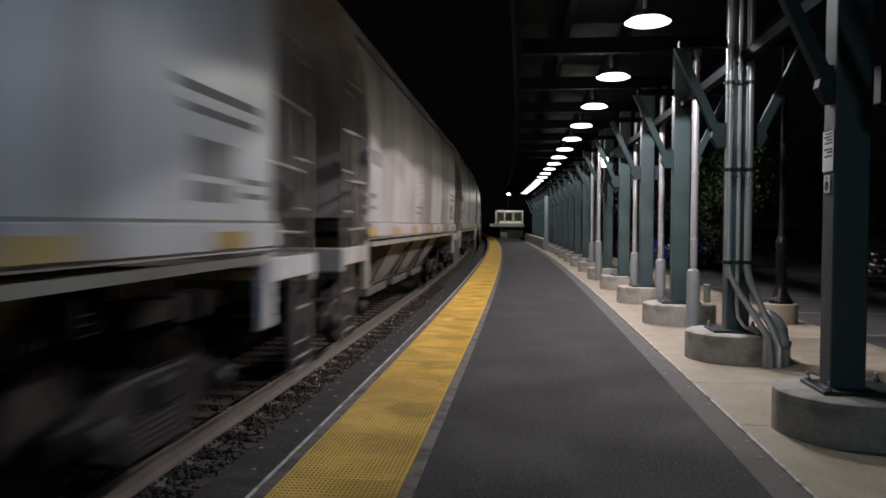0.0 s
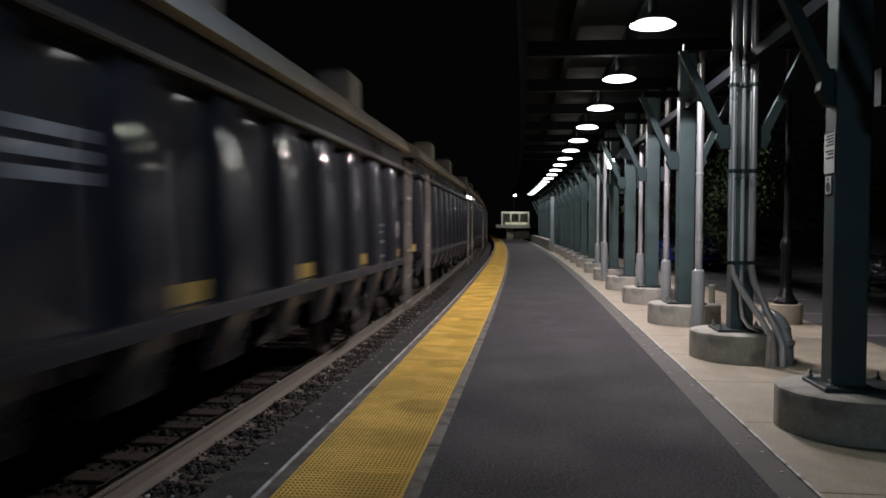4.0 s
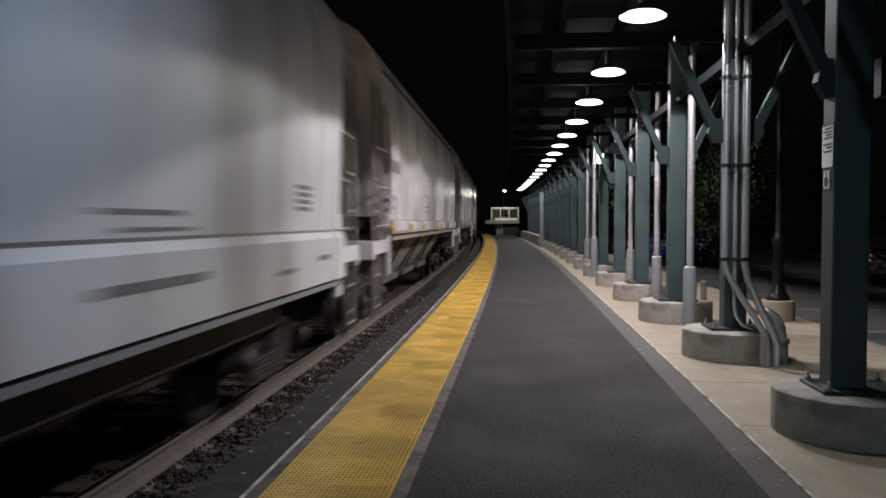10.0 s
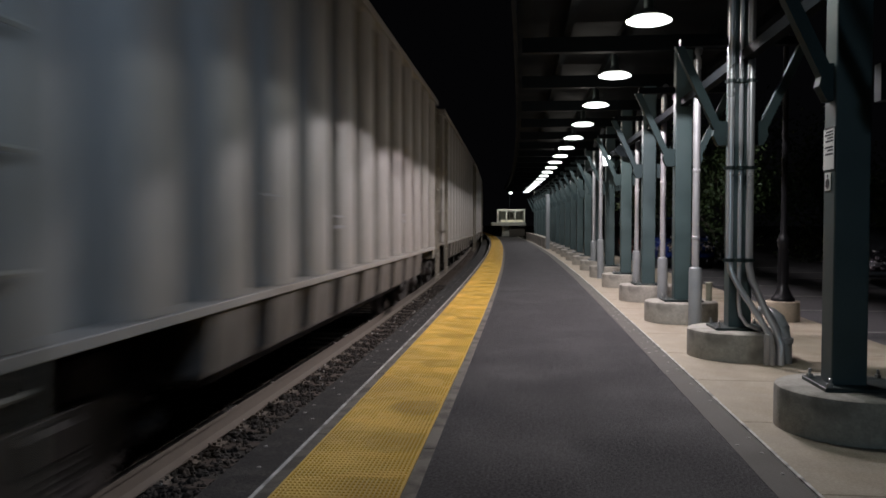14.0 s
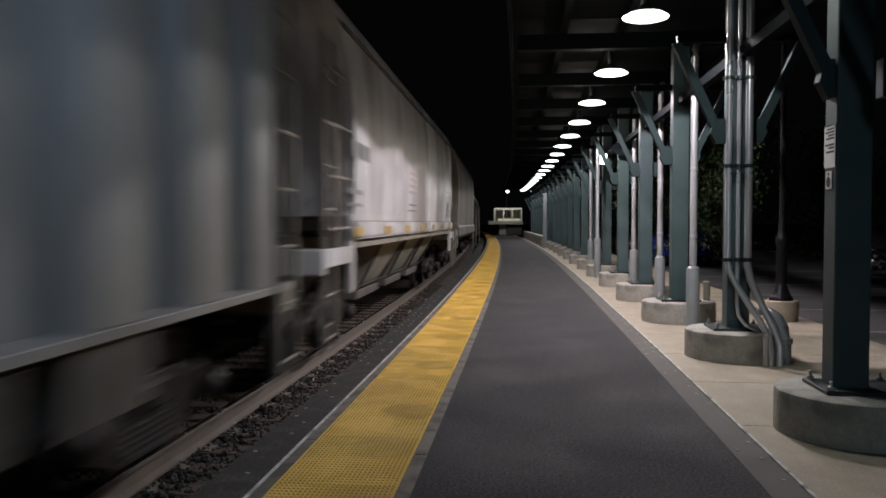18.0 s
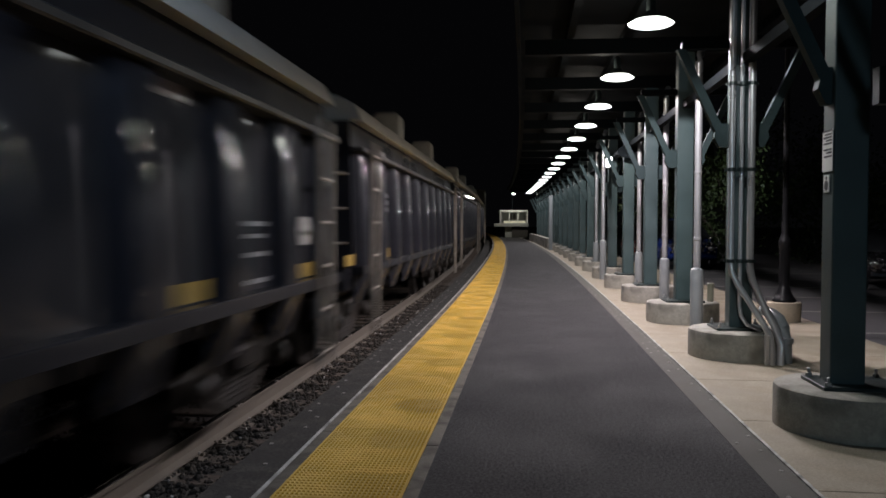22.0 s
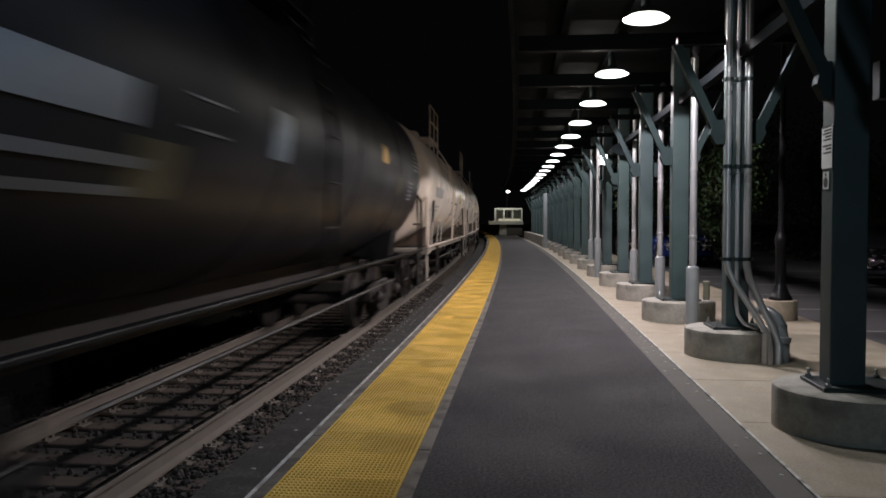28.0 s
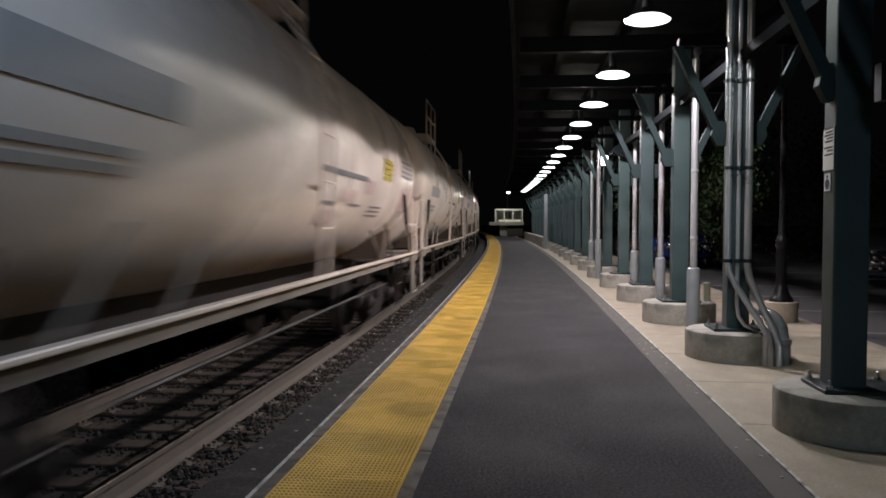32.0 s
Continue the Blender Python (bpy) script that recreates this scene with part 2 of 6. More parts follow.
FREIGHT_WHITE = mat("white_hopper_paint", (0.70, 0.70, 0.715), 0.32, vary=0.1, scale=0.5, fine=14, bump=0.04, dirt=(0.27, 0.24, 0.22), dirt_amount=0.75, dirt_scale=1.0, stretch=(1, 1, 0.16))
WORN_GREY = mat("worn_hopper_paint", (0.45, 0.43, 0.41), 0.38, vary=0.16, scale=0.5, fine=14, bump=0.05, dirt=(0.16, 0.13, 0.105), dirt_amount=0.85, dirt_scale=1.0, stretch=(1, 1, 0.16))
RIBBED_PAINT = mat("ribbed_hopper_paint", (0.28, 0.265, 0.245), 0.5, vary=0.15, scale=0.6, fine=14, bump=0.05, dirt=(0.2, 0.17, 0.14), dirt_amount=0.55, dirt_scale=0.7, stretch=(1, 1, 0.4))
UNDER_PAINT = mat("hopper_chute_paint", (0.225, 0.21, 0.168), 0.8, vary=0.25, scale=1.0, fine=20, bump=0.1, dirt=(0.1, 0.08, 0.06), dirt_amount=0.6)
COAL_CAR = mat("dark_car_paint", (0.015, 0.015, 0.0195), 0.5, spec=0.05, rv=0.1, coat=0.5, coat_rough=0.06, vary=0.4, scale=1.0, fine=20, bump=0.015, dirt=(0.030, 0.028, 0.029), dirt_amount=0.6, dirt_scale=1.6, stretch=(1, 1, 0.4))
CHORD = mat("worn_chord_paint", (0.019, 0.018, 0.018), 0.5, vary=0.3, scale=2.0, fine=20, bump=0.1)
COVER = mat("pale_car_cover", (0.62, 0.58, 0.5), 0.8, vary=0.2, scale=1.2, fine=20, bump=0.2)
GATE_PAINT = mat("grimy_gate_paint", (0.25, 0.22, 0.19), 0.7, vary=0.25, scale=1.5, fine=20, bump=0.1, dirt=(0.15, 0.12, 0.09), dirt_amount=0.7)
GATE_GRIME = mat("dark_gate_paint", (0.115, 0.1, 0.085), 0.75, vary=0.3, scale=1.5, fine=20, bump=0.1, dirt=(0.06, 0.048, 0.036), dirt_amount=0.8)
TRUCK = mat("bogie_steel", (0.026, 0.022, 0.02), 0.6, spec=0.28, vary=0.35, scale=4, fine=30, bump=0.3, dirt=(0.05, 0.038, 0.03), dirt_amount=0.5)
WHEEL = mat("wheel_steel", (0.05, 0.042, 0.038), 0.55, metal=0.5, vary=0.3, scale=5)
DUST = mat("dusty_paint", (0.30, 0.265, 0.21), 0.8, vary=0.4, scale=1.0, fine=14, bump=0.1, dirt=(0.10, 0.09, 0.075), dirt_amount=0.7, dirt_scale=0.9)
RUST = mat("rusty_brown_paint", (0.11, 0.075, 0.052), 0.75, vary=0.35, scale=3, fine=30, bump=0.2, dirt=(0.06, 0.04, 0.03), dirt_amount=0.6)
TANK_WHITE = mat("pale_tank_paint", (0.88, 0.765, 0.67), 0.3, vary=0.14, scale=0.5, fine=12, bump=0.03, dirt=(0.33, 0.28, 0.23), dirt_amount=0.5, dirt_scale=0.5)
TANK_BLACK = mat("black_tank_paint", (0.0185, 0.018, 0.0205), 0.42, spec=0.12, vary=0.3, scale=0.7, fine=12, bump=0.03, dirt=(0.022, 0.02, 0.019), dirt_amount=0.5, dirt_scale=0.6)
TANK_GRIME = mat("grimy_tank_paint", (0.034, 0.031, 0.03), 0.45, spec=0.2, vary=0.4, scale=0.8, fine=12, bump=0.04, dirt=(0.07, 0.055, 0.044), dirt_amount=0.7, dirt_scale=0.7)
TANK_GEAR = mat("black_tank_gear", (0.009, 0.0085, 0.009), 0.5, spec=0.1, vary=0.4, scale=4, fine=30, bump=0.2)
REFLECT_Y = mat("yellow_reflector", (0.40, 0.27, 0.08), 0.5, vary=0.15)
MARK_DARK = mat("dark_lettering", (0.17, 0.165, 0.17), 0.6, vary=0.2)
MARK_FAINT = mat("faded_lettering", (0.15, 0.14, 0.13), 0.6, vary=0.3)
MARK_WHITE = mat("white_lettering", (0.22, 0.22, 0.23), 0.5, vary=0.2)
MARK_RED = mat("red_lettering", (0.46, 0.39, 0.39), 0.6, vary=0.2)


# ---- mesh tools ----
def box(bm, x0, x1, y0, y1, z0, z1):
    v = [bm.verts.new(p) for p in ((x0, y0, z0), (x1, y0, z0), (x1, y1, z0), (x0, y1, z0), (x0, y0, z1), (x1, y0, z1), (x1, y1, z1), (x0, y1, z1))]
    for f in ((3, 2, 1, 0), (4, 5, 6, 7), (0, 1, 5, 4), (1, 2, 6, 5), (2, 3, 7, 6), (3, 0, 4, 7)):
        bm.faces.new([v[i] for i in f])
    return v


def bevel(bm, w=0.01, seg=2):
    bmesh.ops.bevel(bm, geom=list(bm.edges), offset=w, segments=seg, affect="EDGES", profile=0.5)


def prism(bm, poly, a, b, axis="y"):
    """A closed outline pushed from a to b along an axis."""
    def place(u, w, k):
        return {"y": (u, k, w), "x": (k, u, w), "z": (u, w, k)}[axis]
    lo = [bm.verts.new(place(u, w, a)) for u, w in poly]
    hi = [bm.verts.new(place(u, w, b)) for u, w in poly]
    n = len(poly)
    bm.faces.new(lo[::-1]); bm.faces.new(hi)
    for i in range(n):
        bm.faces.new((lo[i], lo[(i + 1) % n], hi[(i + 1) % n], hi[i]))


def lathe(bm, prof, seg=24, centre=(0, 0, 0), axis="z"):
    """Rings of (radius, height) turned round an axis, with closed ends."""
    rings = []
    for r, h in prof:
        ring = []
        for i in range(seg):
            a = 2 * math.pi * i / seg
            u, w = r * math.cos(a), r * math.sin(a)
            p = {"z": (u, w, h), "y": (u, h, w), "x": (h, u, w)}[axis]
            ring.append(bm.verts.new(Vector(p) + Vector(centre)))
        rings.append(ring)
    for r0, r1 in zip(rings, rings[1:]):
        for i in range(seg):
            bm.faces.new((r0[i], r0[(i + 1) % seg], r1[(i + 1) % seg], r1[i]))
    bm.faces.new(rings[0][::-1]); bm.faces.new(rings[-1])


def tube(bm, path, r, seg=10):
    """A round pipe along a list of points."""
    path = [Vector(p) for p in path]
    rings = []
    for i, p in enumerate(path):
        d = (path[min(i + 1, len(path) - 1)] - path[max(i - 1, 0)]).normalized()
        ref = Vector((0, 0, 1)) if abs(d.z) < 0.9 else Vector((1, 0, 0))
        u = d.cross(ref).normalized(); w = d.cross(u)
        rings.append([bm.verts.new(p + r * (math.cos(2 * math.pi * k / seg) * u + math.sin(2 * math.pi * k / seg) * w)) for k in range(seg)])
    for a, b in zip(rings, rings[1:]):
        for k in range(seg):
            bm.faces.new((a[k], a[(k + 1) % seg], b[(k + 1) % seg], b[k]))
    bm.faces.new(rings[0][::-1]); bm.faces.new(rings[-1])


def sweep(bm, poly, s0, s1, step=2.0):
    """An outline of (lat, z) carried along the line of the platform."""
    n = max(1, int(math.ceil((s1 - s0) / step)))
    rings = [[bm.verts.new(pt(s0 + (s1 - s0) * k / n, u, w)) for u, w in poly] for k in range(n + 1)]
    m = len(poly)
    for a, b in zip(rings, rings[1:]):
        for i in range(m):
            bm.faces.new((a[i], a[(i + 1) % m], b[(i + 1) % m], b[i]))
    bm.faces.new(rings[0][::-1]); bm.faces.new(rings[-1])


def rect(x0, x1, z0, z1):
    return [(x0, z0), (x1, z0), (x1, z1), (x0, z1)]


def finish(bm, name, material, smooth=False):
    bmesh.ops.recalc_face_normals(bm, faces=bm.faces)
    me = bpy.data.meshes.new(name)
    bm.to_mesh(me); bm.free()
    me.materials.append(material)
    if smooth:
        for p in me.polygons:
            p.use_smooth = True
        me.set_sharp_from_angle(angle=radians(38))
    return me


def part(name, bm, material, parent, label="", smooth=False):
    ob = new(name, finish(bm, name, material, smooth))
    ob.parent = parent
    if label:
        ob["label"] = label
    return ob


def share(name, me, parent, m):
    ob = new(name, me)
    ob.parent = parent
    ob.matrix_basis = m
    return ob


def thing(name, bm, material, label, category, kind="", smooth=False, group=""):
    return tagged(new(name, finish(bm, name, material, smooth)), label, category, group, kind)


def empty(name, label, category, group="", kind=""):
    ob = new(name)
    ob.empty_display_size = 0.1
    return tagged(ob, label, category, group, kind)


FAR = 170.0     # end of the modelled line
NEAR = -14.0

# ---- ground ----
bm = bmesh.new()
bmesh.ops.create_grid(bm, x_segments=24, y_segments=24, size=900)
for v in bm.verts:
    v.co.z = -0.66
thing("ground", bm, SOIL, "dark soil and gravel beyond the railway at night", "ground", "structure")

bm = bmesh.new()
sweep(bm, [(-1.99, -0.70), (-1.99, -0.545), (-2.60, -0.600), (-5.2, -0.600), (-6.6, -0.70)], NEAR - 20, FAR + 300, 4.0)
BED = thing("track_bed", bm, BALLAST, "bed of dark crushed stone ballast under the track", "ballast", "structure")

# ---- platform ----
bm = bmesh.new()
sweep(bm, rect(-0.546, 1.23, -0.55, 0.0), NEAR, FAR)
thing("platform_surface", bm, ASPHALT, "worn dark asphalt walking surface of the platform", "platform", "structure")
bm = bmesh.new()
sweep(bm, rect(1.444, 3.80, -0.55, 0.004), NEAR, 62.0)
PAVE = thing("pavement", bm, CONCRETE, "pale tan concrete pavement under the canopy columns", "pavement", "structure")
bm = bmesh.new()
sweep(bm, rect(1.23, 1.425, -0.55, 0.002), NEAR, FAR)
DOT_STRIP = thing("dotted_edge_strip", bm, STRIP, "grey concrete strip dotted with small pale studs", "paving strip", "structure")
bm = bmesh.new()
sweep(bm, rect(1.425, 1.444, -0.55, 0.012), NEAR, FAR)
thing("joint_trim", bm, WHITE_LINE, "pale raised joint trim along the pavement", "trim", "structure")
bm = bmesh.new()
sweep(bm, rect(-1.340, -0.546, -0.55, -0.006), NEAR, FAR)
EDGE_BEAM = thing("platform_edge", bm, EDGE, "grey concrete platform edge beam beside the track", "platform edge", "structure")
bm = bmesh.new()
sweep(bm, rect(-1.360, -1.340, -0.55, 0.004), NEAR, FAR)
thing("edge_line", bm, WHITE_LINE, "worn white line on the platform's outer edge", "edge line", "structure")
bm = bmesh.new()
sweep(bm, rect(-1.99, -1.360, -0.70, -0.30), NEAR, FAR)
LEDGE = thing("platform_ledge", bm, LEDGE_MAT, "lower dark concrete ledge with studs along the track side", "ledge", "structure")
bm = bmesh.new()
sweep(bm, rect(3.80, 3.95, -0.6, 0.006), NEAR, 62.0)
thing("kerb", bm, CONCRETE, "pale concrete kerb at the edge of the parking lot", "kerb", "structure")
bm = bmesh.new()
box(bm, 3.95, 60, NEAR - 30, 90, -0.7, -0.15)
thing("parking_lot", bm, LOT, "dark asphalt parking lot in the shadow beyond the kerb", "parking lot", "structure")

# ---- track ----
track = empty("railway_track", "single railway track with rusty rails on timber sleepers", "railway track", kind="structure")
RAIL_POLY = [(-0.07, -0.178), (0.07, -0.178), (0.07, -0.165), (0.012, -0.145), (0.010, -0.045), (0.034, -0.036), (0.034, -0.004),
             (-0.034, -0.004), (-0.034, -0.036), (-0.010, -0.045), (-0.012, -0.145), (-0.07, -0.165)]
for side in (-0.7525, 0.7525):
    bm = bmesh.new()
    sweep(bm, [(TRACK + side + u, RAIL_TOP + w) for u, w in RAIL_POLY], NEAR - 20, FAR + 250, 3.0)
    r = part("rail", bm, RAIL, track)
    bm = bmesh.new()
    sweep(bm, [(TRACK + side + u, RAIL_TOP + w) for u, w in ((-0.03, -0.004), (0.03, -0.004), (0.024, 0.0), (-0.024, 0.0))], NEAR - 20, FAR + 250, 3.0)
    part("rail_head", bm, RAIL_HEAD, r, "polished running surface")

# ---- canopy lamps ----
def lamp_stations():
    return [6.10, 8.98, 12.25, 15.30] + [18.30 + BAY * k for k in range(0, 15)]

bm = bmesh.new()
lathe(bm, [(0.035, 0.30), (0.05, 0.27), (0.055, 0.13), (0.10, 0.08), (0.19, 0.04), (0.195, 0.033), (0.10, 0.06), (0.04, 0.08)], 28)
SHADE_ME = finish(bm, "shade", SHADE, True)
bm = bmesh.new()
lathe(bm, [(0.01, 0.032), (0.19, 0.03), (0.25, -0.006), (0.245, -0.014), (0.20, -0.03), (0.10, -0.036), (0.01, -0.038)], 28)
LENS_ME = finish(bm, "lens", LAMP_GLASS, True)
bm = bmesh.new()
tube(bm, [(0, 0, 0.28), (0, 0, 0.34)], 0.018, 8)
STEM_ME = finish(bm, "stem", DARK_STEEL)
# the lamps differ with age: the near ones cooler, the far ones warmer, one of them pink
TINTS = [(0.95, 1.0, 1.0), (1.0, 0.95, 0.99), (1.0, 0.875, 0.94), (1.0, 0.925, 0.93), (0.98, 0.96, 0.99)]
SHARES = {0: 0.26, 1: 1.15, 2: 1.1}


def spot_data(name, power, tint):
    d = bpy.data.lights.new(name, "SPOT")
    d.energy, d.color, d.spot_size, d.spot_blend, d.shadow_soft_size = power, tint, radians(146), 0.05, 0.06
    return d


for i, s in enumerate(lamp_stations()):
    lamp = empty("canopy_lamp", "glowing white canopy lamp with a flared metal shade", "lamp", "canopy lamps")
    lamp.matrix_basis = at(s, LAMP_X, LAMP_Z)
    share("shade", SHADE_ME, lamp, Matrix())
    share("lens", LENS_ME, lamp, Matrix())
    share("stem", STEM_ME, lamp, Matrix())
    light = new("lamp_light", spot_data("canopy_lamp_light", LAMP_POWER * SHARES.get(i, 1.0 if i < 4 else 0.58 if i < 7 else 0.38), TINTS[max(i, 0)] if i < 4 else TINTS[3 + i % 2]))
    light.matrix_basis = at(s, LAMP_X, LAMP_Z - 0.085)
    if i < 9:
        # weak fill light added beside the lens, for the cars above the beam's edge
        glow = bpy.data.lights.new("lens_glow", "POINT")
        glow.energy, glow.color, glow.shadow_soft_size = light.data.energy * 0.034, (1.0, 0.91, 0.80), 0.02
        new("lens_glow", glow).matrix_basis = at(s, LAMP_X - 0.28, LAMP_Z - 0.02)

# added cold fill lamp, unseen on a pole at the platform's other end, behind the camera
cold = empty("pole_lamp", "added cold fill lamp on a short steel pole, unseen at the platform's end", "lamp")
cold.matrix_basis = at(-16.5, 0.4)
bm = bmesh.new(); tube(bm, [(0, 0, 0), (0, 0, 3.35)], 0.05, 10)
part("pole", bm, DARK_STEEL, cold)
bm = bmesh.new(); lathe(bm, [(0.05, 3.35), (0.17, 3.42), (0.19, 3.55), (0.10, 3.68), (0.02, 3.70)], 16)
part("globe", bm, LAMP_GLASS, cold, smooth=True)
# narrow beam, only brightens the column and pier fronts
COLD = bpy.data.lights.new("cold_lamp_light", "SPOT")
COLD.energy, COLD.color, COLD.spot_size, COLD.spot_blend, COLD.shadow_soft_size = 1000.0, (0.55, 0.80, 1.0), radians(18), 0.4, 0.2
light = new("cold_lamp_light", COLD)
light.matrix_basis = look((0.4, -16.2, 3.5), (2.7, 6.0, 1.3))

# added fill lamp, unseen under the canopy's edge, turned to the track beside the camera
eave = empty("track_floodlight", "added cool fill lamp, unseen under the canopy edge, facing the track", "floodlight")
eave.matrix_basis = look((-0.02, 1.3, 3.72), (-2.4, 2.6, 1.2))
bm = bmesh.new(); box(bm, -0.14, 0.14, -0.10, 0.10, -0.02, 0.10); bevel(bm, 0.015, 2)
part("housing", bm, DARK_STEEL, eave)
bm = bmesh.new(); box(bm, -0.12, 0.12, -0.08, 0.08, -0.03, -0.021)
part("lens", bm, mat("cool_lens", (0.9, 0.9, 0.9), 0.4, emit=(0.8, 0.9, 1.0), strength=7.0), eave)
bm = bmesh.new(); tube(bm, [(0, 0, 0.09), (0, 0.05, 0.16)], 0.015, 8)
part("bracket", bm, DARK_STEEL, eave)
TRACK_FILL = bpy.data.lights.new("track_fill", "SPOT")
TRACK_FILL.energy, TRACK_FILL.color, TRACK_FILL.spot_size, TRACK_FILL.spot_blend, TRACK_FILL.shadow_soft_size = 150.0, (0.52, 0.71, 1.0), radians(76), 0.8, 0.12
light = new("track_flood_light", TRACK_FILL)
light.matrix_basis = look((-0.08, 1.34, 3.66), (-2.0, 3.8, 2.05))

# ---- canopy ----
ROOF_END = 62.0
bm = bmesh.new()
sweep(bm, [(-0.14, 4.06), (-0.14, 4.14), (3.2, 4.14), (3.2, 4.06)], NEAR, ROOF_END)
thing("canopy_roof", bm, DECK, "metal roof deck of the platform canopy, near black for its shade", "canopy roof", "structure")
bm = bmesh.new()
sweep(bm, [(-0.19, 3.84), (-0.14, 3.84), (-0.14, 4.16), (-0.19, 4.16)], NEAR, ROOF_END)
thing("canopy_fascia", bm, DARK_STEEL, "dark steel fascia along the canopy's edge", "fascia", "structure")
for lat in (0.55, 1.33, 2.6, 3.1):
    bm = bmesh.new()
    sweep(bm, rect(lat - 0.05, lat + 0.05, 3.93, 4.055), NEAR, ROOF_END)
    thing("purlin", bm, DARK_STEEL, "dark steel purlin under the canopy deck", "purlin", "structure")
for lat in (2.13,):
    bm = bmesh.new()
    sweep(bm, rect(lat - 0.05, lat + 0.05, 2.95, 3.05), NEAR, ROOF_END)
    thing("canopy_beam", bm, BEAM, "steel beam running along the column heads, darkened for shade", "beam", "structure")

COL_FIRST, COL_X = 5.36, 2.13
bm = bmesh.new(); box(bm, -0.11, 0.11, -0.10, 0.10, 0.30, 3.72); bevel(bm, 0.012, 2)
COL_ME = finish(bm, "post", STEEL)
bm = bmesh.new(); box(bm, -0.26, 0.26, -0.22, 0.22, 0.285, 0.312); bevel(bm, 0.004, 1)
PLATE_ME = finish(bm, "base_plate", PLATE)
bm = bmesh.new()
lathe(bm, [(0.49, 0.0), (0.49, 0.255), (0.483, 0.277), (0.465, 0.286), (0.05, 0.286)], 48)
PIER_ME = finish(bm, "pier", PIER, True)
bm = bmesh.new()
lathe(bm, [(0.011, 0.30), (0.011, 0.365), (0.004, 0.37)], 8); lathe(bm, [(0.021, 0.312), (0.021, 0.334), (0.01, 0.336)], 6)
BOLT_ME = finish(bm, "bolt", BOLT)
bm = bmesh.new()
prism(bm, [(-0.11, 2.14), (-0.22, 2.14), (-0.27, 2.24), (-0.24, 2.38), (-0.11, 2.38)], -0.05, 0.05)
GUSSET_ME = finish(bm, "gusset", BRACE)
bm = bmesh.new()
prism(bm, [(-0.15, 2.26), (-0.24, 2.26), (-0.65, 3.14), (-0.56, 3.14)], -0.045, 0.045)
BRACE_ME = finish(bm, "brace", BRACE)
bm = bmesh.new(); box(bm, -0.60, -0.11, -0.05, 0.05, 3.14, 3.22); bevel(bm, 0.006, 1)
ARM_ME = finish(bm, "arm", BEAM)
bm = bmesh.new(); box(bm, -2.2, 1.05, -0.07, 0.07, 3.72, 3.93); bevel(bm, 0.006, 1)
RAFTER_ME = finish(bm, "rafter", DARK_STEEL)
for k in range(-4, 20):
    s = COL_FIRST + BAY * k
    c = empty("canopy_column", "dark green steel canopy column on a round concrete pier", "column", "canopy columns")
    c.matrix_basis = at(s, COL_X)
    share("pier", PIER_ME, c, Matrix())["label"] = "stained round concrete pier"
    share("post", COL_ME, c, Matrix.Translation((-0.07 if k == 0 else 0.0, 0, 0)))
    share("base_plate", PLATE_ME, c, Matrix())
    share("rafter", RAFTER_ME, c, Matrix())
    for sx in (1, -1):
        mm = Matrix.Diagonal((sx, 1, 1, 1))
        share("gusset", GUSSET_ME, c, mm); share("brace", BRACE_ME, c, mm); share("arm", ARM_ME, c, mm)
        for sy in (1, -1):
            share("bolt", BOLT_ME, c, Matrix.Translation((0.22 * sx, 0.18 * sy, 0)))

# ---- downspouts, posts and pipes under the canopy ----
def downspout(s, lat, boot_top, pipe_top, r=0.082):
    d = empty("downspout", "galvanised downspout pipe rising from a grey steel boot", "downspout", "downspouts")
    d.matrix_basis = at(s, lat)
    bm = bmesh.new()
    lathe(bm, [(r, 0.0), (r, boot_top - 0.05), (r * 0.93, boot_top - 0.02), (r * 0.62, boot_top)], 20)
    part("boot", bm, GREY_PAINT, d, "grey painted steel boot", True)
    bm = bmesh.new()
    tube(bm, [(0, 0, boot_top - 0.03), (0, 0, pipe_top - 0.2), (0.02, 0.05, pipe_top - 0.1), (0.06, 0.2, pipe_top)], 0.046, 14)
    part("pipe", bm, GALV, d, "shiny galvanised pipe", True)
    for z in (boot_top + 0.35, boot_top + 1.2):
        bm = bmesh.new()
        lathe(bm, [(0.047, z), (0.053, z + 0.005), (0.053, z + 0.035), (0.047, z + 0.04)], 14)
        part("strap", bm, GALV, d)


for s, lat, b, p in ((10.30, 2.14, 0.80, 3.62), (13.24, 2.24, 0.80, 3.62), (16.35, 2.27, 0.80, 3.62), (19.40, 1.86, 0.96, 3.62),
                     (22.5, 2.0, 0.85, 3.62)):
    downspout(s, lat, b, p)

bm = bmesh.new()
lathe(bm, [(0.045, 0.0), (0.045, 0.50), (0.05, 0.50), (0.05, 0.535), (0.03, 0.545)], 14, (2.50, 11.2, 0.003))
thing("short_post", bm, mat("olive_post_paint", (0.15, 0.15, 0.11), 0.6, vary=0.2), "short olive capped steel post on the concrete pavement", "post", smooth=True)

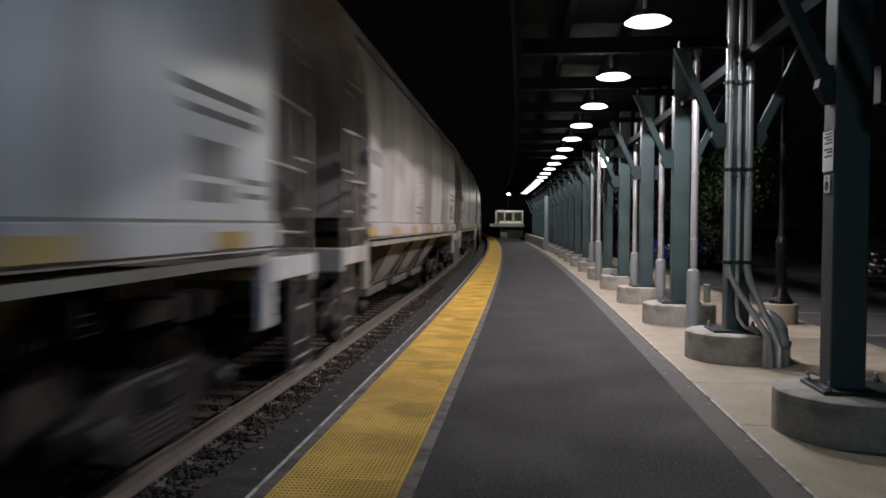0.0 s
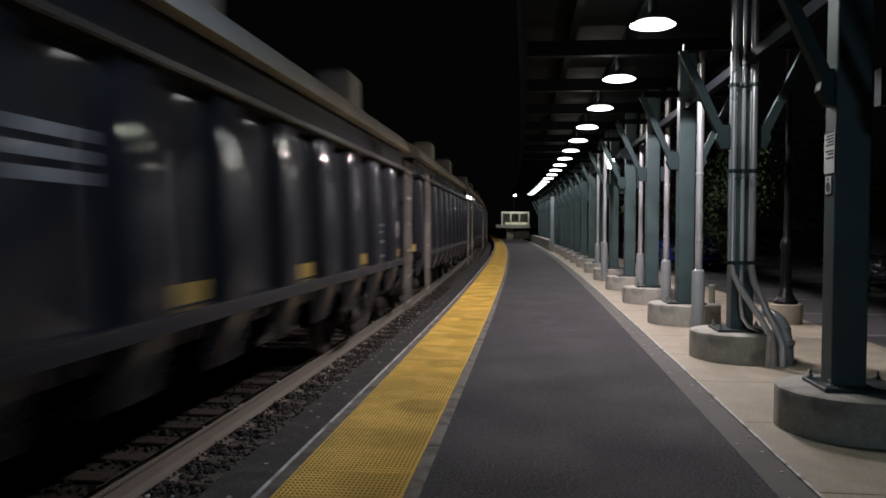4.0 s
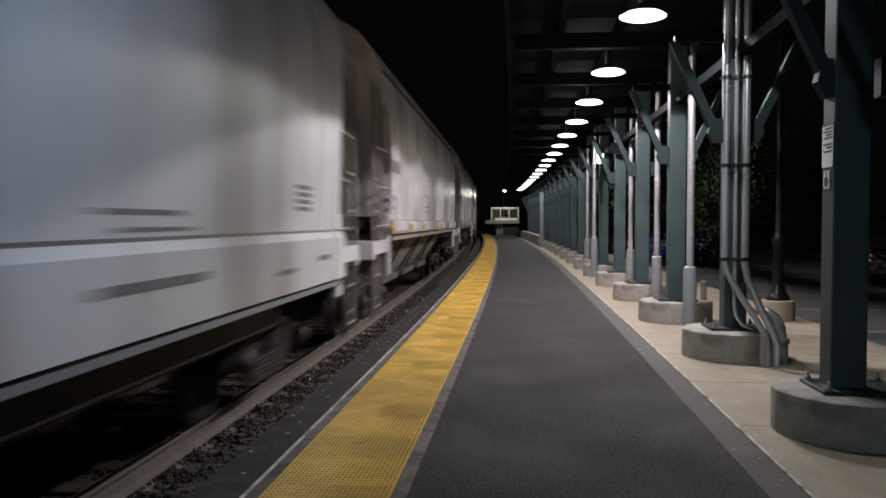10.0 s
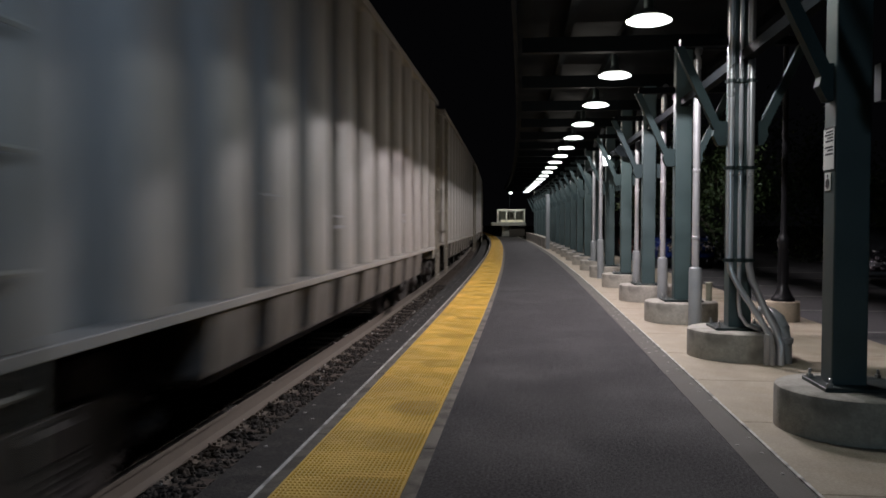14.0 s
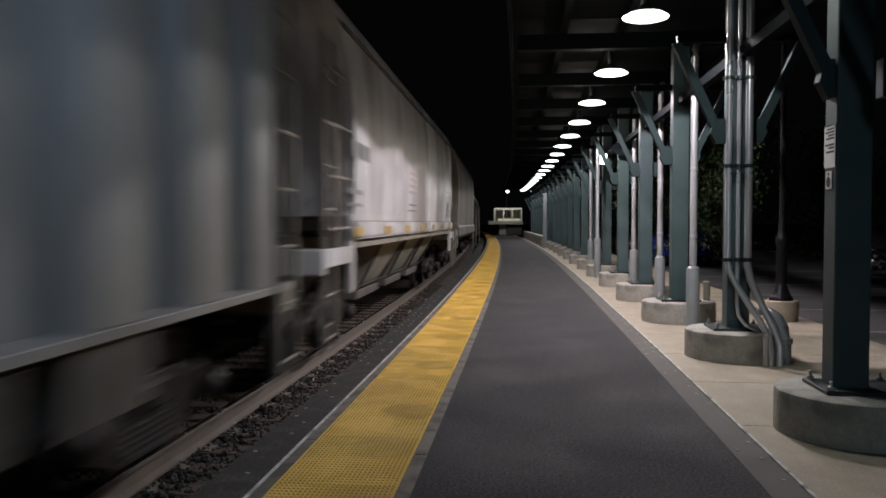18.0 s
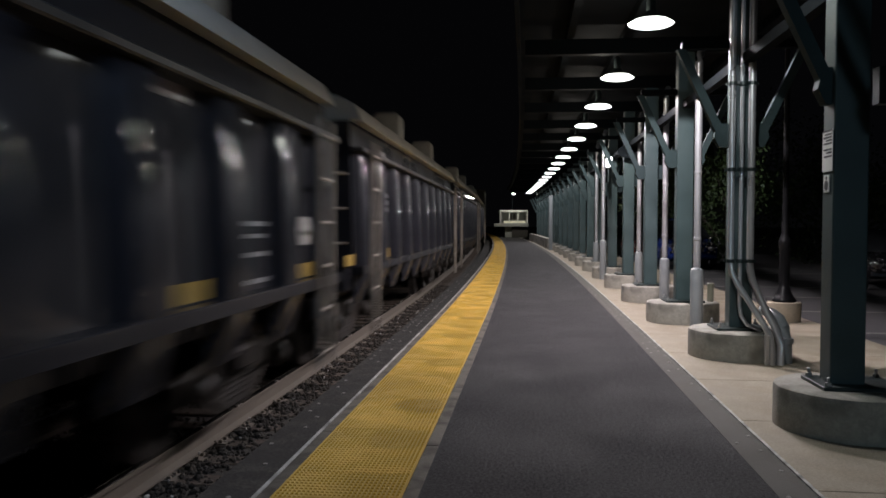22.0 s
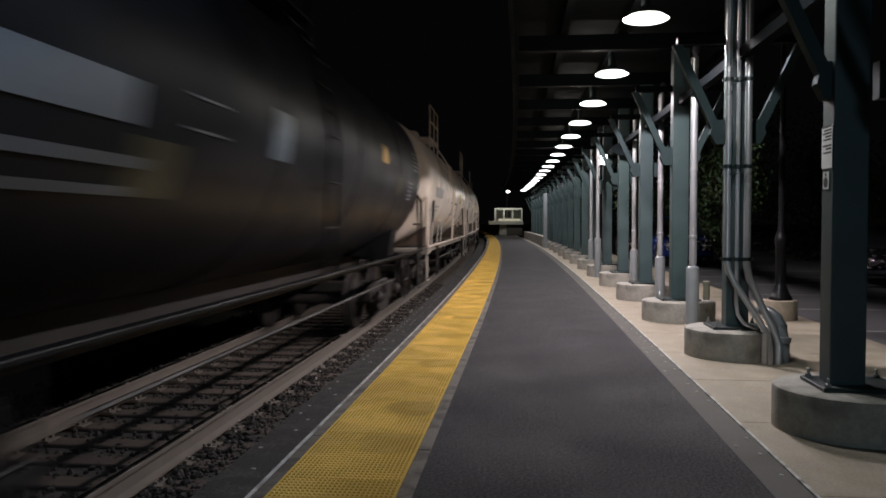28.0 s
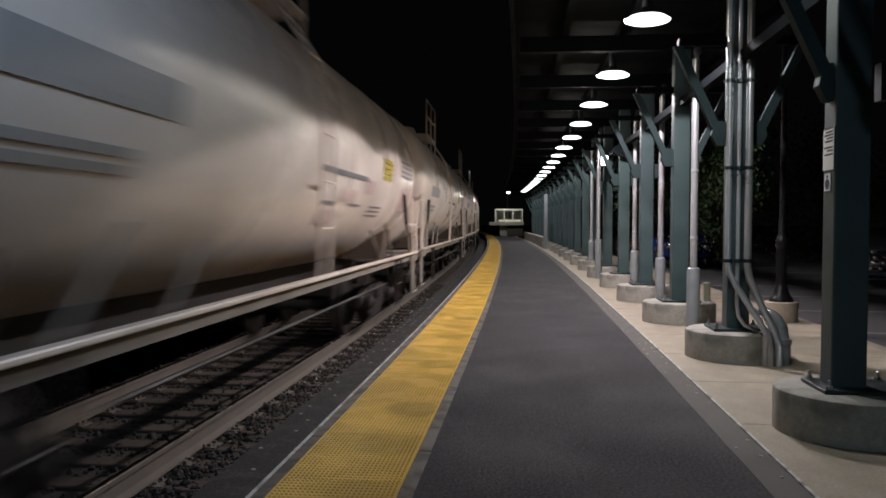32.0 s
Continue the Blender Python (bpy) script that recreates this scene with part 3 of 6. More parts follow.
# conduits on the second column
con = empty("conduit_group", "three steel conduits clamped to a column and bending to the ground", "conduit")
con.matrix_basis = pose(0, 0, 0)
PIPES = {"conduit": ([(1.985, 8.03, 3.7), (1.985, 8.03, 0.98), (1.995, 8.02, 0.88), (2.06, 7.98, 0.74), (2.24, 7.84, 0.42), (2.30, 7.76, 0.28), (2.315, 7.72, 0.12), (2.315, 7.72, 0.0)], 0.030),
         "thin_conduit": ([(2.085, 8.05, 3.7), (2.085, 8.05, 0.55), (2.10, 8.05, 0.44), (2.16, 8.04, 0.35), (2.24, 8.02, 0.315), (2.28, 8.0, 0.29)], 0.019),
         "wide_conduit": ([(2.175, 8.03, 3.7), (2.175, 8.03, 0.94), (2.19, 8.0, 0.80), (2.30, 7.88, 0.50), (2.37, 7.78, 0.33), (2.39, 7.73, 0.2), (2.39, 7.73, 0.0)], 0.036)}
for name, (path, r) in PIPES.items():
    bm = bmesh.new(); tube(bm, path, r, 14)
    part(name, bm, GALV, con, smooth=True)
for z in (0.99, 1.9, 2.75):
    bm = bmesh.new(); box(bm, 1.93, 2.24, 8.055, 8.075, z - 0.012, z + 0.012)
    for x in (1.985, 2.085, 2.175):
        lathe(bm, [(0.024, z - 0.018), (0.044, z - 0.018), (0.044, z + 0.018), (0.024, z + 0.018)], 12, (x, 8.035, 0))
    part("clamp", bm, PLATE, con, "dark pipe clamp")
bm = bmesh.new(); box(bm, 2.24, 2.28, 7.70, 7.74, 0.0, 0.30); bevel(bm, 0.004, 1)
part("bracket", bm, GALV, con)
bm = bmesh.new()
tube(bm, [(2.40, 8.35, 0.47), (2.43, 8.12, 0.46), (2.46, 8.0, 0.42), (2.478, 7.91, 0.34), (2.485, 7.86, 0.22), (2.485, 7.85, 0.0)], 0.052, 18)
elbow = thing("drain_pipe", bm, GREY_PAINT, "thick grey drain pipe with an elbow beside the pier", "pipe", smooth=True)
bm = bmesh.new(); lathe(bm, [(0.053, 0.20), (0.062, 0.205), (0.062, 0.25), (0.053, 0.255)], 18, (2.485, 7.85, 0))
part("collar", bm, GREY_PAINT, elbow)

# notice on the first column
SIGN_WHITE = mat("sign_white", (0.72, 0.72, 0.7), 0.5, vary=0.08, scale=8, bump=0.0)
SIGN_INK = mat("sign_ink", (0.03, 0.03, 0.035), 0.6, bump=0.0)
sx = 1.947
sign = empty("notice_sign", "small white notice with black text on a column", "sign")
bm = bmesh.new(); box(bm, sx - 0.004, sx, 5.27, 5.45, 1.70, 1.975); bevel(bm, 0.0015, 1)
part("plate", bm, SIGN_WHITE, sign)
bm = bmesh.new()
for z, w in ((1.945, 0.12), (1.925, 0.14), (1.905, 0.10), (1.885, 0.13), (1.845, 0.14), (1.825, 0.09), (1.80, 0.13)):
    box(bm, sx - 0.0055, sx - 0.004, 5.285, 5.285 + w, z - 0.006, z + 0.006)
part("text_bar", bm, SIGN_INK, sign)
bm = bmesh.new(); box(bm, sx - 0.0055, sx - 0.004, 5.28, 5.44, 1.962, 1.975)
part("header_bar", bm, SIGN_INK, sign)
sym = empty("symbol_sign", "small white symbol plate below the notice", "sign")
bm = bmesh.new(); box(bm, sx - 0.004, sx, 5.32, 5.42, 1.565, 1.68); bevel(bm, 0.0015, 1)
part("plate", bm, SIGN_WHITE, sym)
bm = bmesh.new()
lathe(bm, [(0.022, sx - 0.0055), (0.034, sx - 0.0055), (0.034, sx - 0.004), (0.022, sx - 0.004)], 16, (0, 5.37, 1.61), "x")
lathe(bm, [(0.008, sx - 0.0055), (0.012, sx - 0.0055), (0.012, sx - 0.004), (0.008, sx - 0.004)], 10, (0, 5.37, 1.66), "x")
part("symbol", bm, SIGN_INK, sym)

# loudspeaker and floodlight on the poles
ls = empty("loudspeaker", "grey oval loudspeaker fixed to a canopy column", "loudspeaker")
ls.matrix_basis = at(16.75, 2.12, 2.86)
bm = bmesh.new()
lathe(bm, [(0.06, 0.12), (0.10, 0.06), (0.17, -0.06), (0.175, -0.08), (0.15, -0.075), (0.05, 0.0)], 20, axis="y")
bmesh.ops.scale(bm, vec=(1.5, 1, 0.8), verts=bm.verts)
part("horn", bm, DARK_STEEL, ls, smooth=True)
bm = bmesh.new(); box(bm, -0.02, 0.02, 0.1, 0.2, -0.03, 0.03)
part("bracket", bm, GALV, ls)
fl = empty("floodlight", "small bright floodlight on a steel pole head", "floodlight")
fl.matrix_basis = at(19.25, 1.97, 2.84)
bm = bmesh.new(); box(bm, -0.09, 0.09, -0.02, 0.10, -0.13, 0.13); bevel(bm, 0.015, 2)
part("housing", bm, GREY_PAINT, fl)
FLOOD = mat("floodlight_lens", (0.9, 0.9, 0.9), 0.4, emit=(0.95, 0.97, 1.0), strength=9.0)
bm = bmesh.new(); box(bm, -0.075, 0.075, -0.03, -0.021, -0.11, 0.11)
part("lens", bm, FLOOD, fl)
bm = bmesh.new(); tube(bm, [(0, 0.06, 0), (-0.08, 0.1, -0.02), (-0.11, 0.15, -0.02)], 0.015, 8)
part("arm", bm, GALV, fl)

# ---- ornamental lamp post by the parking lot ----
BLACK_IRON = mat("black_iron", (0.008, 0.008, 0.009), 0.35, spec=0.15, metal=0.0, vary=0.2, scale=6, bump=0.08)
lp = empty("lamp_post", "black cast-iron lamp post on a round concrete base", "lamp post")
lp.matrix_basis = pose(3.53, 11.35, 0.003)
bm = bmesh.new(); lathe(bm, [(0.225, 0.0), (0.225, 0.27), (0.215, 0.28), (0.05, 0.28)], 30)
part("base", bm, CONCRETE, lp, "tan concrete base", True)
bm = bmesh.new()
lathe(bm, [(0.160, 0.281), (0.160, 0.31), (0.140, 0.34), (0.124, 0.36), (0.096, 0.42), (0.080, 0.48), (0.068, 0.50), (0.068, 1.02), (0.080, 1.04), (0.084, 1.10), (0.080, 1.14), (0.064, 1.17),
           (0.048, 1.22), (0.040, 1.5), (0.036, 4.1), (0.048, 4.12), (0.048, 4.2), (0.024, 4.25)], 20)
part("shaft", bm, BLACK_IRON, lp, smooth=True)
for k in range(10):
    a = 2 * math.pi * k / 10
    bm = bmesh.new(); box(bm, 0.066, 0.073, -0.010, 0.010, 0.52, 1.0)
    ob = part("flute", bm, BLACK_IRON, lp)
    ob.matrix_basis = Matrix.Rotation(a, 4, "Z")
bm = bmesh.new()
lathe(bm, [(0.05, 4.25), (0.16, 4.42), (0.19, 4.62), (0.12, 4.80), (0.02, 4.88)], 16)
part("lantern", bm, mat("unlit_lantern_glass", (0.3, 0.3, 0.28), 0.3), lp, smooth=True)

# ---- parking lot: stripes, cars ----
PAINT_LINE = mat("lot_line_paint", (0.2, 0.2, 0.19), 0.8, vary=0.3, scale=5)
for y in (8.6, 11.4, 14.2, 17.0, 19.8, 22.6, 25.4, 28.2):
    bm = bmesh.new(); box(bm, 4.2, 9.2, y - 0.06, y + 0.06, -0.148, -0.144)
    thing("parking_stripe", bm, PAINT_LINE, "faded white parking stripe on the asphalt", "parking stripe", "structure")


def sedan(paint, label, x, y, rz, tall=1.0):
    root = empty("parked_car", label, "car")
    root.matrix_basis = pose(x, y, -0.15, 0, 0, rz) @ Matrix.Diagonal((1, 1, tall, 1))
    bm = bmesh.new()
    st = [(-2.2, 0.72, 0.42, 0.55), (-2.1, 0.80, 0.30, 0.72), (-1.2, 0.88, 0.24, 0.82), (-0.5, 0.89, 0.22, 0.90), (0.8, 0.89, 0.22, 0.92), (1.6, 0.88, 0.24, 0.92), (2.15, 0.82, 0.30, 0.88), (2.25, 0.74, 0.42, 0.72)]
    rings = []
    for X, w, z0, z1 in st:
        rings.append([bm.verts.new(p) for p in ((X, -w + 0.06, z0), (X, -w, z0 + 0.1), (X, -w, z1 - 0.14), (X, -w + 0.12, z1), (X, w - 0.12, z1), (X, w, z1 - 0.14), (X, w, z0 + 0.1), (X, w - 0.06, z0))])
    for a, b in zip(rings, rings[1:]):
        for i in range(8):
            bm.faces.new((a[i], a[(i + 1) % 8], b[(i + 1) % 8], b[i]))
    bm.faces.new(rings[0][::-1]); bm.faces.new(rings[-1])
    part("body", bm, paint, root, smooth=True)
    bm = bmesh.new()
    levels = [(0.88, 0.84, -0.95, 1.75), (1.30, 0.64, -0.20, 1.15), (1.40, 0.55, 0.0, 0.95)]
    rr = [[bm.verts.new(p) for p in ((a, -w, z), (b, -w, z), (b, w, z), (a, w, z))] for z, w, a, b in levels]
    for a, b in zip(rr, rr[1:]):
        for i in range(4):
            bm.faces.new((a[i], a[(i + 1) % 4], b[(i + 1) % 4], b[i]))
    bm.faces.new(rr[0][::-1]); bm.faces.new(rr[-1])
    part("glasshouse", bm, CAR_GLASS, root, "dark window glass")
    bm = bmesh.new(); box(bm, 0.0, 0.95, -0.56, 0.56, 1.395, 1.43); bevel(bm, 0.015, 1)
    part("roof", bm, paint, root)
    for X in (-1.35, 1.35):
        for sy in (-1, 1):
            bm = bmesh.new(); lathe(bm, [(0.2, -0.1), (0.30, -0.1), (0.32, -0.08), (0.32, 0.08), (0.30, 0.1), (0.2, 0.1)], 22, (X, sy * 0.80, 0.32), "y")
            w = part("wheel", bm, TYRE, root, "black rubber tyre")
            bm = bmesh.new(); lathe(bm, [(0.03, -0.105), (0.2, -0.10), (0.2, 0.10), (0.03, 0.105)], 18, (X, sy * 0.80, 0.32), "y")
            part("rim", bm, CHROME, w)
    for sy in (-1, 1):
        bm = bmesh.new(); lathe(bm, [(0.005, -2.30), (0.06, -2.285), (0.11, -2.25), (0.145, -2.20), (0.15, -2.08)], 16, (0, sy * 0.58, 0.64), "x")
        lamp = part("headlight", bm, CHROME, root, "reflecting headlight", True)
        # small chrome balls added round the headlight to catch lamp glints
        for dy, dz in ((-0.16, 0.0), (0.0, 0.13), (0.16, 0.02), (0.09, -0.13), (-0.1, -0.12), (0.26, 0.10), (-0.24, 0.12), (0.05, 0.26)):
            bm = bmesh.new()
            bmesh.ops.create_icosphere(bm, subdivisions=2, radius=0.05, matrix=Matrix.Translation((-2.27, sy * 0.58 + dy, 0.64 + dz)))
            part("reflector", bm, CHROME, lamp, smooth=True)
    bm = bmesh.new(); box(bm, -2.235, -2.19, -0.36, 0.36, 0.50, 0.64); bevel(bm, 0.01, 1)
    part("grille", bm, CHROME, root)
    bm = bmesh.new(); box(bm, -2.26, -2.15, -0.74, 0.74, 0.34, 0.46); bevel(bm, 0.03, 2)
    part("bumper", bm, paint, root)
    return root


CAR_GLASS = mat("car_glass", (0.02, 0.022, 0.025), 0.08, bump=0.0)
TYRE = mat("tyre_rubber", (0.02, 0.02, 0.02), 0.8)
CHROME = mat("car_chrome", (0.75, 0.75, 0.78), 0.10, metal=1.0, bump=0.0, rv=0.02)
sedan(mat("blue_car_paint", (0.014, 0.034, 0.18), 0.15, vary=0.1, bump=0.0), "dark blue parked car with glinting headlights", 5.42, 29.2, 90, 1.2)
sedan(mat("red_car_paint", (0.09, 0.016, 0.012), 0.25, vary=0.1, bump=0.0), "dull red parked car beyond the columns", 5.0, 35.0, 90)
sedan(mat("black_car_paint", (0.012, 0.012, 0.014), 0.2, vary=0.1, bump=0.0), "black parked car in the dark lot", 8.9, 20.5, 75)

# ---- trees behind the lot ----
BARK = mat("bark", (0.07, 0.055, 0.04), 0.95, vary=0.4, scale=8, fine=50, bump=0.8, stretch=(1, 1, 0.25))
LEAF = mat("leaves", (0.045, 0.072, 0.02), 0.6, vary=0.45, scale=3, fine=15, bump=0.0)


def tree(x, y, h, spread, seed, label):
    rng = random.Random(seed)
    root = empty("tree", label, "tree", "trees behind the lot")
    root.matrix_basis = pose(x, y, -0.62)
    bm = bmesh.new()
    tops = []
    tube(bm, [(0, 0, 0), (0.05, 0.03, h * 0.25), (0.0, 0.1, h * 0.5), (0.1, 0.05, h * 0.78)], 0.14, 8)
    for k in range(9):
        a = 2 * math.pi * k / 9 + rng.uniform(-0.3, 0.3)
        z0 = h * rng.uniform(0.15, 0.55)
        q = Vector((math.cos(a) * spread * rng.uniform(0.5, 0.95), math.sin(a) * spread * rng.uniform(0.5, 0.95), z0 + h * rng.uniform(0.08, 0.35)))
        tube(bm, [(0, 0, z0), tuple(q * 0.5 + Vector((0, 0, z0 * 0.5))), tuple(q)], 0.04, 6)
        tops.append(q)
    part("trunk", bm, BARK, root)
    tops += [Vector((0.1, 0.05, h * 0.8)), Vector((0.2, -0.3, h * 0.62)), Vector((-0.3, 0.2, h * 0.45)), Vector((-0.5, -0.4, h * 0.2)), Vector((-0.6, 0.3, h * 0.12))]
    n = 5200
    P = np.array([[c for c in tops[rng.randrange(len(tops))]] for _ in range(n)])
    g = np.random.RandomState(seed)
    P = P + g.normal(0, 1, (n, 3)) * np.array([spread * 0.26, spread * 0.26, h * 0.085])
    A = g.normal(0, 1, (n, 3)); A /= np.linalg.norm(A, axis=1)[:, None]
    B = np.cross(A, g.normal(0, 1, (n, 3))); B /= np.linalg.norm(B, axis=1)[:, None]
    sz = g.uniform(0.05, 0.11, (n, 1))
    V = np.concatenate([P - A * sz, P + B * sz * 0.55, P + A * sz, P - B * sz * 0.55], 1).reshape(-1, 3)
    me = bpy.data.meshes.new("crown")
    me.from_pydata(V.tolist(), [], [(4 * i, 4 * i + 1, 4 * i + 2, 4 * i + 3) for i in range(n)])
    me.materials.append(LEAF)
    c = new("crown", me)
    c.parent = root


for i, (x, y, h, sp) in enumerate(((7.6, 31.5, 6.0, 2.0), (11.8, 33.0, 6.5, 2.3), (6.0, 36.0, 6.5, 2.1), (13.5, 28.5, 6.0, 2.2), (9.0, 37.0, 7.5, 2.6), (16.5, 26.0, 6.0, 2.2))):
    tree(x, y, h, sp, 11 + i, "leafy green tree dimly lit behind the parking lot")

# ---- far end of the platform ----
bm = bmesh.new()
sweep(bm, rect(1.52, 1.80, 0.0, 0.55), 41.0, 62.0)
thing("low_wall", bm, PIER, "low grey concrete wall beside the far platform", "wall", "structure")
bm = bmesh.new()
sweep(bm, rect(2.5, 2.58, 0.0, 2.9), 36.0, 62.0)
thing("screen_wall", bm, STEEL, "green metal screen wall behind the far columns", "wall", "structure")
bm = bmesh.new(); box(bm, -0.09, 0.09, -0.09, 0.09, 0.0, 2.75); bevel(bm, 0.02, 2)
post = thing("pale_post", bm, GREY_PAINT, "pale square post at the pavement's end", "post")
post.matrix_basis = at(40.0, 1.62)

booth = empty("signal_booth", "raised white-framed glass booth on a dark base", "booth")
booth.matrix_basis = at(75.0, 0.62)
BOOTH_WHITE = mat("booth_white", (0.62, 0.64, 0.6), 0.6, vary=0.1)
BOOTH_GREY = mat("booth_grey", (0.28, 0.29, 0.27), 0.7, vary=0.15)
BOOTH_DARK = mat("booth_dark", (0.05, 0.045, 0.04), 0.8, vary=0.2)
BOOTH_GLOW = mat("booth_glow_panel", (0.6, 0.58, 0.45), 0.6, emit=(1.0, 0.95, 0.7), strength=0.22)
bm = bmesh.new(); box(bm, 0.05, 1.55, -0.9, 0.9, 0.0, 0.85); bevel(bm, 0.03, 1); part("base", bm, BOOTH_DARK, booth)
bm = bmesh.new(); box(bm, -0.6, 0.05, -0.8, 0.8, 0.0, 1.0); bevel(bm, 0.02, 1); part("pillar", bm, BOOTH_GREY, booth)
bm = bmesh.new(); box(bm, -1.6, 1.6, -1.1, 1.1, 1.0, 1.32); bevel(bm, 0.03, 1); part("floor_slab", bm, BOOTH_GREY, booth)
bm = bmesh.new(); box(bm, -1.05, 1.5, -1.0, 1.0, 2.42, 2.55); bevel(bm, 0.02, 1); part("roof", bm, BOOTH_WHITE, booth)
for X in (-1.0, -0.2, 0.6, 1.45):
    for Y in (-0.95, 0.95):
        bm = bmesh.new(); box(bm, X - 0.05, X + 0.05, Y - 0.05, Y + 0.05, 1.32, 2.42); part("window_post", bm, BOOTH_WHITE, booth)
# the counter glows by itself in place of light falling on it
bm = bmesh.new(); box(bm, -0.7, 1.35, -0.5, -0.3, 1.35, 1.55); part("lit_counter", bm, BOOTH_GLOW, booth)
# glowing panel added under the roof to brighten the booth
bm = bmesh.new(); box(bm, -0.7, 1.2, -0.6, 0.4, 2.39, 2.415); part("ceiling_light", bm, mat("booth_fill_panel", (0.9, 0.9, 0.85), 0.5, emit=(1.0, 0.97, 0.85), strength=0.25), booth)
bm = bmesh.new(); box(bm, -0.95, 1.4, 0.80, 0.84, 1.32, 2.40); part("back_panel", bm, BOOTH_GREY, booth)
for X in (-0.05, 0.35):
    bm = bmesh.new(); box(bm, X - 0.12, X + 0.12, 0.3, 0.5, 1.72, 2.25); bevel(bm, 0.03, 1); part("cabinet", bm, BOOTH_DARK, booth)

pl = empty("roof_lamp", "small lamp on a bent pipe over the booth's roof", "lamp")
pl.matrix_basis = at(72.6, 0.715)
bm = bmesh.new(); tube(bm, [(0, 1.9, 2.53), (0, 1.9, 3.7), (0, 1.6, 3.98), (0, 0.1, 4.03)], 0.03, 8); part("pipe", bm, DARK_STEEL, pl)
bm = bmesh.new(); lathe(bm, [(0.03, 3.94), (0.15, 3.98), (0.17, 4.04), (0.03, 4.11)], 14); part("globe", bm, LAMP_GLASS, pl)
POLE_LIGHT = bpy.data.lights.new("pole_lamp_light", "POINT")
POLE_LIGHT.energy, POLE_LIGHT.color, POLE_LIGHT.shadow_soft_size = 220.0, (1.0, 0.96, 0.86), 0.2
light = new("pole_lamp_light", POLE_LIGHT)
light.matrix_basis = at(72.2, 0.715, 3.85)

# street lamp added out of view over the parking lot, to light one tree
st = empty("street_lamp", "tall parking lot street lamp with a single arm, added out of view", "street lamp")
st.matrix_basis = pose(15.5, 21.0, -0.15)
bm = bmesh.new(); tube(bm, [(0, 0, 0), (0, 0, 6.4), (-0.4, 0, 6.8), (-1.2, 0, 6.9)], 0.06, 10); part("pole", bm, BLACK_IRON, st, smooth=True)
bm = bmesh.new(); box(bm, -1.7, -1.15, -0.14, 0.14, 6.84, 6.98); bevel(bm, 0.03, 2); part("head", bm, BLACK_IRON, st)
bm = bmesh.new(); box(bm, -1.66, -1.25, -0.11, 0.11, 6.82, 6.839); part("lens", bm, LAMP_GLASS, st)
TREE_FILL = bpy.data.lights.new("street_lamp_light", "SPOT")
TREE_FILL.energy, TREE_FILL.color, TREE_FILL.spot_size, TREE_FILL.spot_blend, TREE_FILL.shadow_soft_size = 3000.0, (0.9, 0.95, 1.0), radians(17), 0.9, 0.15
light = new("street_lamp_light", TREE_FILL)
light.matrix_basis = look((14.05, 21.0, 6.6), (6.9, 31.0, 2.5))

# ---- freight cars: built with the track's centre at x = 0, rail top at z = 0, platform side at +x ----
DIRTY_PAINT = mat("grimy_hopper_paint", (0.24, 0.225, 0.205), 0.5, vary=0.2, scale=0.5, fine=14, bump=0.05, dirt=(0.16, 0.14, 0.12), dirt_amount=0.8, dirt_scale=1.0, stretch=(1, 1, 0.16))


def levels_solid(bm, rows):
    """A body piled up from rectangles of (height, half width, half length)."""
    rings = []
    for z, hx, hy in rows:
        rings.append([bm.verts.new(p) for p in ((-hx, -hy, z), (hx, -hy, z), (hx, hy, z), (-hx, hy, z))])
    for a, b in zip(rings, rings[1:]):
        for i in range(4):
            bm.faces.new((a[i], a[(i + 1) % 4], b[(i + 1) % 4], b[i]))
    bm.faces.new(rings[0][::-1]); bm.faces.new(rings[-1])


def once(cache, key, make):
    if key not in cache:
        cache[key] = make()
    return cache[key]


MESHES = {}


def wheel_mesh():
    bm = bmesh.new()
    lathe(bm, [(0.07, 0.06), (0.07, 0.02), (0.10, 0.0), (0.36, 0.03), (0.40, 0.0), (0.455, 0.0), (0.455, 0.10), (0.485, 0.11), (0.485, 0.135), (0.40, 0.14), (0.07, 0.10)], 28, axis="x")
    return finish(bm, "wheel", WHEEL, True)


def axle_mesh():
    bm = bmesh.new(); tube(bm, [(-0.95, 0, 0.457), (0.95, 0, 0.457)], 0.08, 10)
    return finish(bm, "axle", TRUCK, True)


def sideframe_mesh():
    bm = bmesh.new()
    prism(bm, [(-1.12, 0.42), (-1.12, 0.60), (-0.86, 0.66), (-0.45, 0.74), (0.45, 0.74), (0.86, 0.66), (1.12, 0.60), (1.12, 0.42), (0.74, 0.44), (0.52, 0.30), (0.40, 0.20), (-0.40, 0.20), (-0.52, 0.30), (-0.74, 0.44)], -0.06, 0.06, "x")
    bevel(bm, 0.02, 1)
    return finish(bm, "sideframe", TRUCK)


def bearing_mesh():
    bm = bmesh.new(); lathe(bm, [(0.02, 0.0), (0.10, 0.01), (0.11, 0.12), (0.06, 0.16), (0.03, 0.18)], 14, axis="x")
    return finish(bm, "bearing", TRUCK, True)


def spring_mesh():
    bm = bmesh.new()
    lathe(bm, [(0.06 if k % 2 else 0.075, 0.25 + k * 0.0225) for k in range(13)], 10)
    return finish(bm, "spring", TRUCK)


def bolster_mesh():
    bm = bmesh.new(); box(bm, -1.15, 1.15, -0.17, 0.17, 0.50, 0.70); bevel(bm, 0.03, 1)
    return finish(bm, "bolster", TRUCK)


